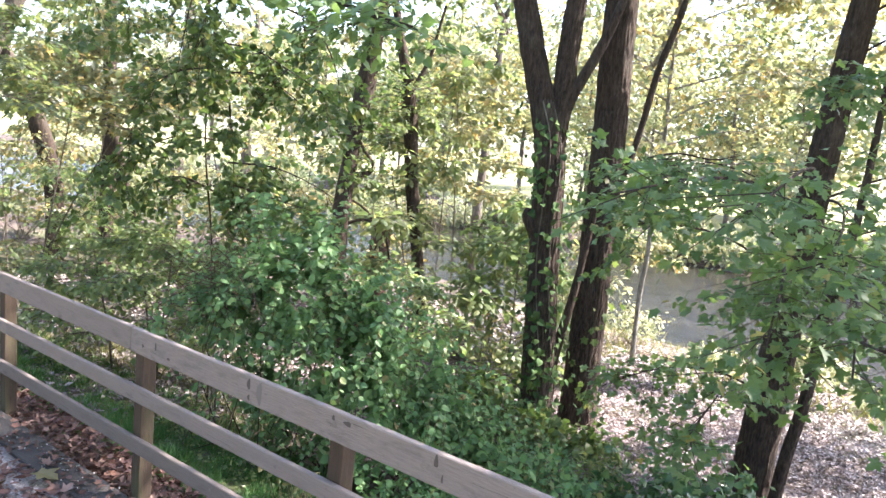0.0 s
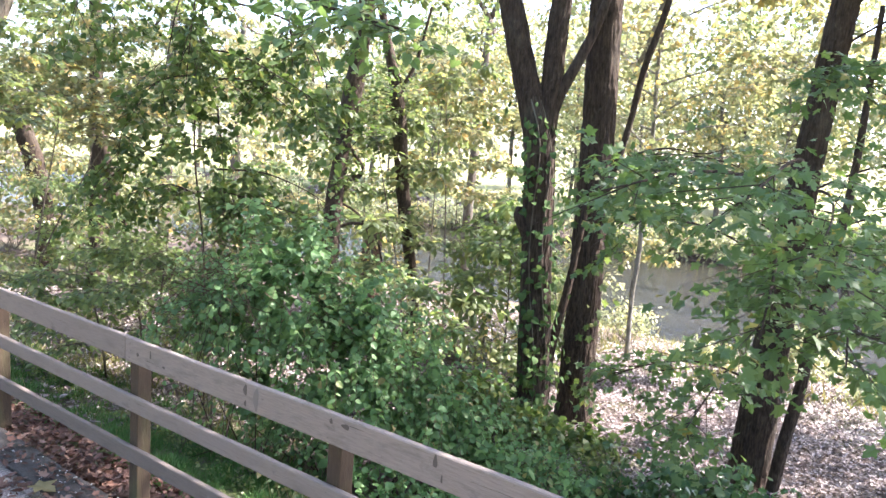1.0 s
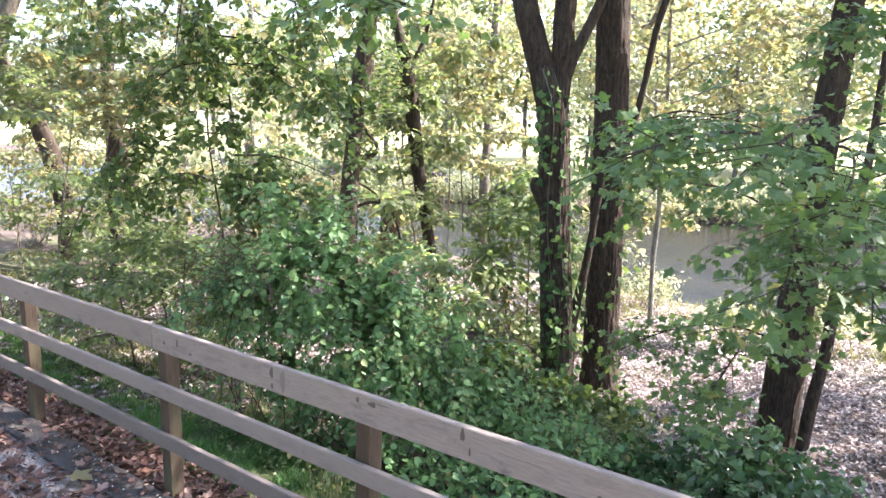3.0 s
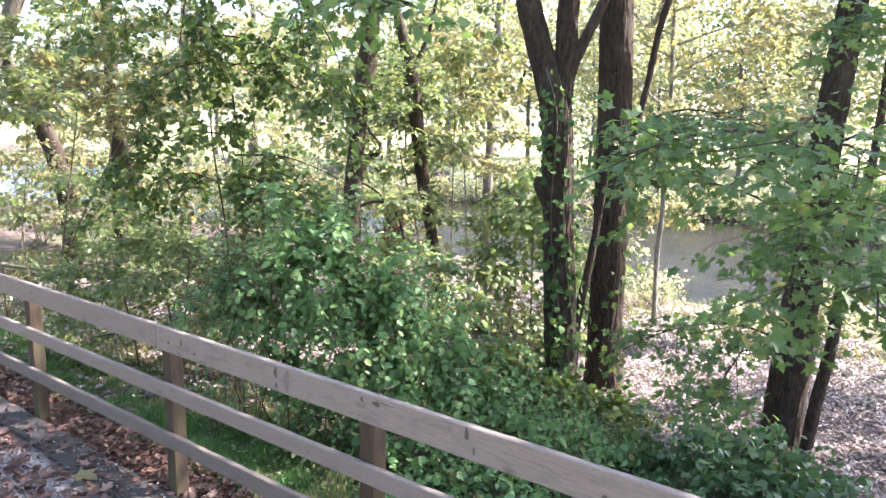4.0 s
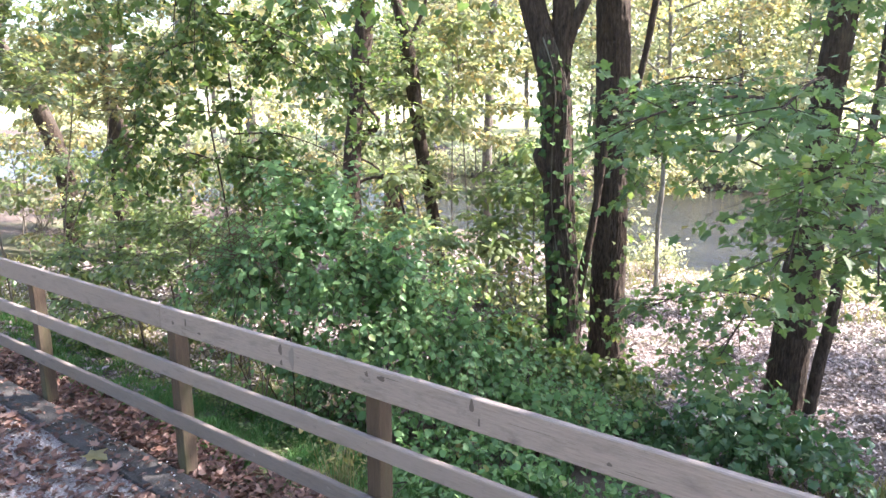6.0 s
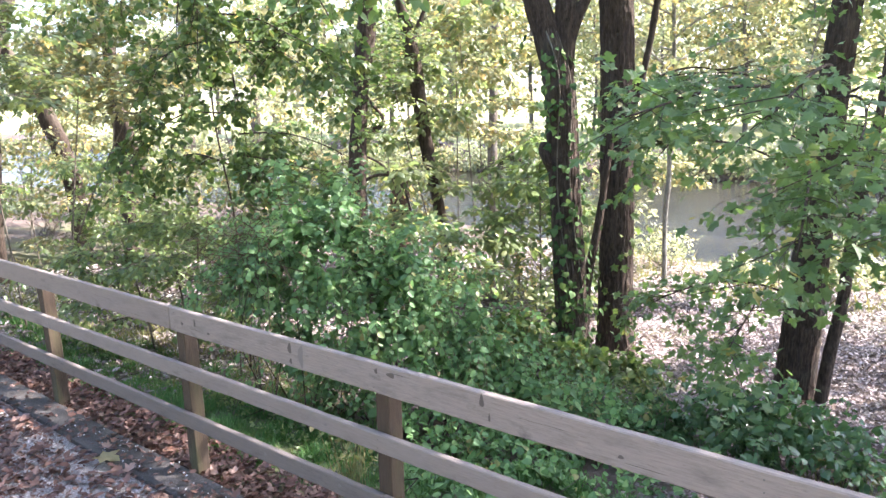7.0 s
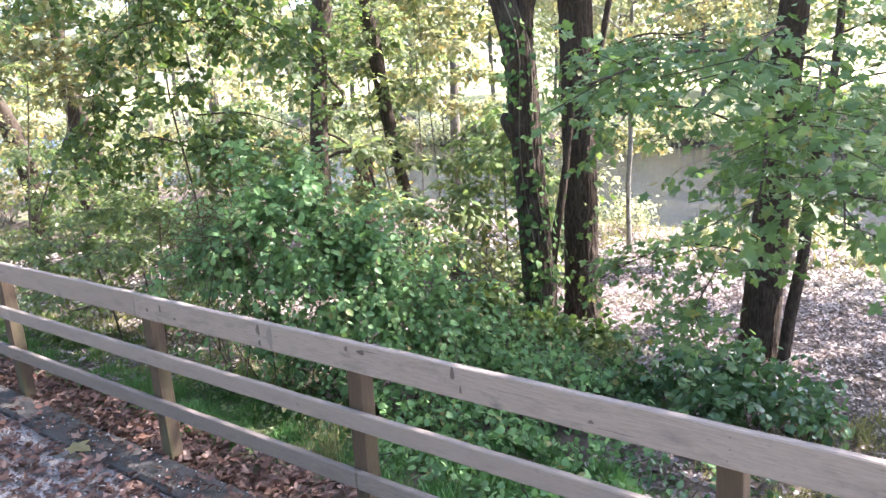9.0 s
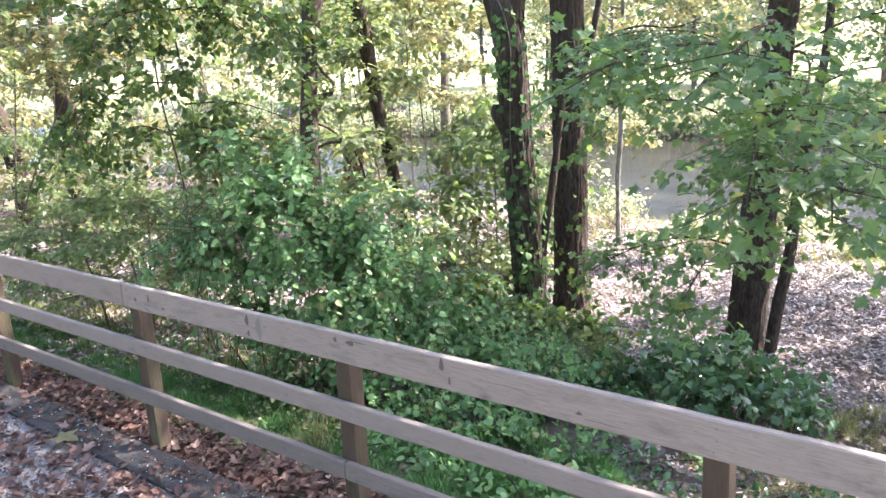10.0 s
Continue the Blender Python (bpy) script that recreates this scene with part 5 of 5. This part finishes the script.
for i in range(8):
    x = -46 + i * 7.0 + rng.uniform(-2, 2)
    y = 54 + rng.uniform(0, 9)
    z0 = gz(x, y)
    hgt = rng.uniform(15, 21)
    t = thing("hillside_tree", (x, y, z0), "tall sunlit tree in the woods beyond the creek", "tree", "hillside trees")
    stem(t, "trunk", [(x, y, z0 - 0.2, 0.28), (x + rng.normal(0, 0.3), y, z0 + hgt * 0.4, 0.22), (x, y, z0 + hgt * 0.95, 0.04)], BARK_GREY, 8, 0.6)
    s1, c1 = cloud((x, y, z0 + hgt * 0.53), (4.8, 3.6, hgt * 0.48), 150, 24, 0.52, 0.75)
    c1[:, 2] = np.maximum(c1[:, 2], z0 + 0.4)
    woods = sticks(np.column_stack([np.full(150, x), np.full(150, y), np.clip(c1[:, 2] - 1.2, z0 + 0.6, z0 + hgt * 0.9)]), c1, 0.03)
    foliage(t, [s1], [woods], SMALL, (LEAF_LIGHT, LEAF_YELLOW)[i % 2], BARK_GREY)
for i in range(34):
    x = -62 + i * 2.15 + rng.uniform(-0.9, 0.9)
    y = 34.3 + 2.4 * rng.random() ** 1.5 - 0.9 * math.sin(x * 0.13 + 0.6)
    big = rng.uniform(0.6, 1.6)
    t = thing("bank_bush", (x, y, gz(x, y)), "sunlit bush along the far creek bank", "shrub", "far bank bushes")
    n = int(16 + 26 * big)
    lv, cc = cloud((x, y, max(gz(x, y), -2.05) + 0.6 * big), (1.4 * big, 0.9, 0.85 * big), n, 24, 0.21, 0.3)
    foot = np.column_stack([x + rng.normal(0, 0.2, n), y + rng.normal(0, 0.2, n), np.full(n, gz(x, y) - 0.1)])
    foliage(t, [lv], [sticks(foot, cc, 0.014)], SMALL, (LEAF_GLARE, LEAF_LIGHT, LEAF_GLARE, LEAF_YELLOW)[i % 4], BARK_PALE, "foliage")
# woods that go on behind the camera and to the sides
for i, (x, y) in enumerate(((-24, 14), (-30, 9), (-28, 20), (-34, 3), (17, 8), (24, 22), (-26, -9), (9, 3))):
    t = far_tree("woodland_tree", [(x, y, 0.5, 0.24), (x + 0.1, y, 3.0, 0.21), (x, y + 0.2, 7.5, 0.12)], BARK_GREY, LEAF_LIGHT, "tall woodland tree with a loose green crown", crown=(3.4, 3.0, 11.0), n=80, size=0.2)

# unseen maples on the right, added to keep sun off fence, bank and flat
for x, y, n in ((4.3, 7.6, 140), (3.6, 5.0, 125), (6.4, 11.6, 130)):
    far_tree("maple_tree", [(x, y, 0.5, 0.2), (x + 0.1, y, 3.0, 0.18), (x, y + 0.2, 6.5, 0.12)], BARK, LEAF_MAPLE, "unseen maple added to shade the fence and bank", crown=(3.6, 4.6, 10.0), n=n, size=0.2)
# unseen trees behind the camera, added to dim the sky light on the path
for i, (x, y) in enumerate(((-13, -8.5), (-6.5, -7.6), (0.5, -8.2), (7, -7.4), (-19, -8.0), (13, -8))):
    far_tree("pathside_tree", [(x, y, 0.5, 0.3), (x + 0.1, y, 3.0, 0.26), (x, y + 0.3, 7.0, 0.16)], BARK_GREY, LEAF_DEEP, "unseen large tree added behind the path to shade it", crown=(5.5, 2.6, 11.5), n=260, size=0.27)

# ---- litter and grass ----
litter = thing("leaf_litter", (0, 0, 0), "brown fallen leaves lying on the path and along the fence", "fallen leaves", kind="stuff")


def scatter(n, x0, x1, y0, y1, size, z=None, lift=0.012, tilt=0.35):
    x, y = rng.uniform(x0, x1, n), rng.uniform(y0, y1, n)
    zz = height(x, y) if z is None else np.full(n, z)
    a = rng.uniform(0, 2 * np.pi, n)
    way = np.column_stack([np.cos(a), np.sin(a), rng.normal(0, 0.2, n)])
    up = np.array([0, 0, 1.0]) + rng.normal(0, tilt, (n, 3))
    return (np.column_stack([x, y, zz + lift + rng.random(n) * 0.02]), way, up, size * rng.uniform(0.5, 1.25, n))


strip = scatter(6400, -9, 2.5, 0.035, 0.48, 0.062, None, 0.02, 0.55)
strip[0][:, 2] = np.maximum(strip[0][:, 2], -0.08) + rng.random(6400) * 0.03
on_path = scatter(13500, -10, 2.4, -2.6, -0.23, 0.068, -0.044, 0.008)
clump = np.sin(on_path[0][:, 0] * 2.3 + on_path[0][:, 1] * 3.1) + np.sin(on_path[0][:, 0] * 5.1 - on_path[0][:, 1] * 4.0) + rng.normal(0, 0.7, len(on_path[0])) > -1.5
fade = np.clip((2.4 - on_path[0][:, 0]) / 1.8, 0, 1) * np.clip((on_path[0][:, 1] + 2.6) / 0.9, 0, 1)
clump &= rng.random(len(fade)) < fade
on_path = cat([tuple(a[clump] for a in on_path), scatter(2600, -16, 9, -5.9, -0.25, 0.068, -0.044, 0.008)])
on_kerb = scatter(620, -9, 2, -0.21, 0.03, 0.055, -0.018, 0.006)
mine = cat([on_path, on_kerb])
o = np.argsort(np.abs(mine[0][:, 0] + 2.6))
mine = leaf_parts(litter, tuple(a[o] for a in mine), CURLED + CURLED_MAPLE, LITTER, 240, "fallen_leaf")
bits = scatter(27000, -10, 2.4, -2.6, -0.23, 0.032, -0.046, 0.006)
keep = np.sin(bits[0][:, 0] * 3.3 + bits[0][:, 1] * 2.1) + np.sin(bits[0][:, 0] * 1.1 - bits[0][:, 1] * 5.0) + rng.normal(0, 0.8, len(bits[0])) > -0.9
keep &= rng.random(len(keep)) < np.clip((2.4 - bits[0][:, 0]) / 1.8, 0, 1) * np.clip((bits[0][:, 1] + 2.6) / 0.9, 0, 1)
mine = cat([mine, tuple(q[keep] for q in bits)])
drift = joined([leaf_geometry(strip, CURLED + CURLED[:3] + CURLED_MAPLE[:1]), leaf_geometry(mine, CURLED + CURLED_MAPLE)])
part("leaf_drift", tri_mesh("leaf_drift", *drift), LITTER, litter, kind="stuff")
chips = thing("stone_chips", (-1.7, -0.15, -0.03), "small pale stone chips scattered on the edging boards", "stone chips", kind="stuff")
lv = scatter(120, -3.2, 0.5, -0.20, 0.02, 0.016, -0.018, 0.003, 0.8)
chip = (np.array([(0, 0, 0), (1, 0.1, 0.1), (0.4, 0.7, 0.05), (0.5, 0.25, 0.6)]), np.array([(0, 2, 1), (0, 1, 3), (1, 2, 3), (2, 0, 3)]))
part("chip_scatter", tri_mesh("chip_scatter", *leaf_geometry(lv, [chip])), STONE, chips, kind="stuff")
big = thing("sycamore_leaf", (-2.35, -0.36, -0.03), "large pale yellow-green fallen leaf on the edging", "leaf")
v, tr = MAPLE[0]
part("leaf_blade", tri_mesh("leaf_blade", v * 0.17, tr), LEAF_YELLOW, big, at=pose(-2.40, -0.26, 0.004, 4, -3, 20))

flat = thing("woodland_litter", (0, 8, gz(0, 8)), "faded brown leaves covering the flat below the trees", "fallen leaves", kind="stuff")
lv = cat([scatter(64000, -4, 4.5, 4.2, 12.5, 0.052, None, 0.012, 0.16), scatter(12000, -14, -3, 2.5, 12, 0.09), scatter(6000, 0.2, 5, 1.6, 5, 0.055), scatter(9000, -44, 10, 33.6, 41, 0.24, None, 0.03, 0.5), scatter(9000, -13, -3.6, 0.7, 5.0, 0.075)])
part("leaf_drift", tri_mesh("leaf_drift", *leaf_geometry(lv, CURLED)), LITTER_GREY, flat, kind="stuff")
# sunlit patches of ground, laid as leaves of a brighter colour
bank = thing("bank_litter", (-1, 12, gz(-1, 12)), "leaves along the creek bank with sun glare put into their colour", "fallen leaves", kind="stuff")
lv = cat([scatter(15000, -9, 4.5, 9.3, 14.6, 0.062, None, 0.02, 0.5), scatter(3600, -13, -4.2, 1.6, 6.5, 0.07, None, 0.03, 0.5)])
part("bleached_drift", tri_mesh("bleached_drift", *leaf_geometry(lv, CURLED)), LITTER_GLARE, bank, kind="stuff")


def turf(name, n, x0, x1, y0, y1, blade_len, material, label, clumped=0.4):
    x, y = rng.uniform(x0, x1, n), rng.uniform(y0, y1, n)
    keep = np.sin(x * 2.1 + y) + np.sin(x * 0.9 - y * 2.7) + rng.normal(0, 0.8, n) > -1.2 + clumped
    x, y = x[keep], y[keep]
    n = len(x)
    t = thing(name, ((x0 + x1) / 2, (y0 + y1) / 2, gz((x0 + x1) / 2, (y0 + y1) / 2)), label, "grass", kind="stuff")
    way = np.array([0, 0, 1.0]) + rng.normal(0, 0.45, (n, 3)) * [1, 1, 0.2]
    a = rng.uniform(0, 2 * np.pi, n)
    up = np.column_stack([np.cos(a), np.sin(a), np.zeros(n)])
    shapes = [blade(((0, 0), (0.3, 0.035), (0.7, 0.028), (1, 0)), 0.3, c) for c in (0.2, 0.5)]
    tuft = 0.85 + 0.45 * np.sin(x * 5.3 + y * 3.1) * np.sin(x * 2.7 - y * 6.7) + 0.25 * np.sin(x * 13 + y * 11)
    lv = (np.column_stack([x, y, height(x, y) - 0.01]), way, up, blade_len * tuft * rng.uniform(0.5, 1.5, n))
    part("turf", tri_mesh("turf", *leaf_geometry(lv, shapes)), material, t, kind="stuff")


turf("verge_grass", 95000, -9, 0.9, 0.40, 2.0, 0.075, GRASS, "fresh green grass on the bank behind the fence", 0.55)
turf("dry_grass", 5000, -14, -2.5, 1.5, 4.0, 0.16, GRASS_DRY, "sunlit dry yellowish grass below the saplings", 0.9)
turf("bank_grass", 4000, -6, 3.5, 10.5, 14.5, 0.22, GRASS_DRY, "pale grass tufts near the creek", 0.8)
turf("verge_sprouts", 3000, -9, -3, 0.5, 2.4, 0.10, GRASS_DRY, "sunlit pale sprouts on the bank", 0.9)
turf("fence_foot_grass", 5000, -0.4, 2.6, 0.35, 2.2, 0.10, GRASS, "sparse green grass at the foot of the fence", 0.9)
turf("corner_grass", 9000, 0.8, 3.5, 2.4, 4.6, 0.11, GRASS_DRY, "yellow-green grass at the edge of the flat", 0.8)
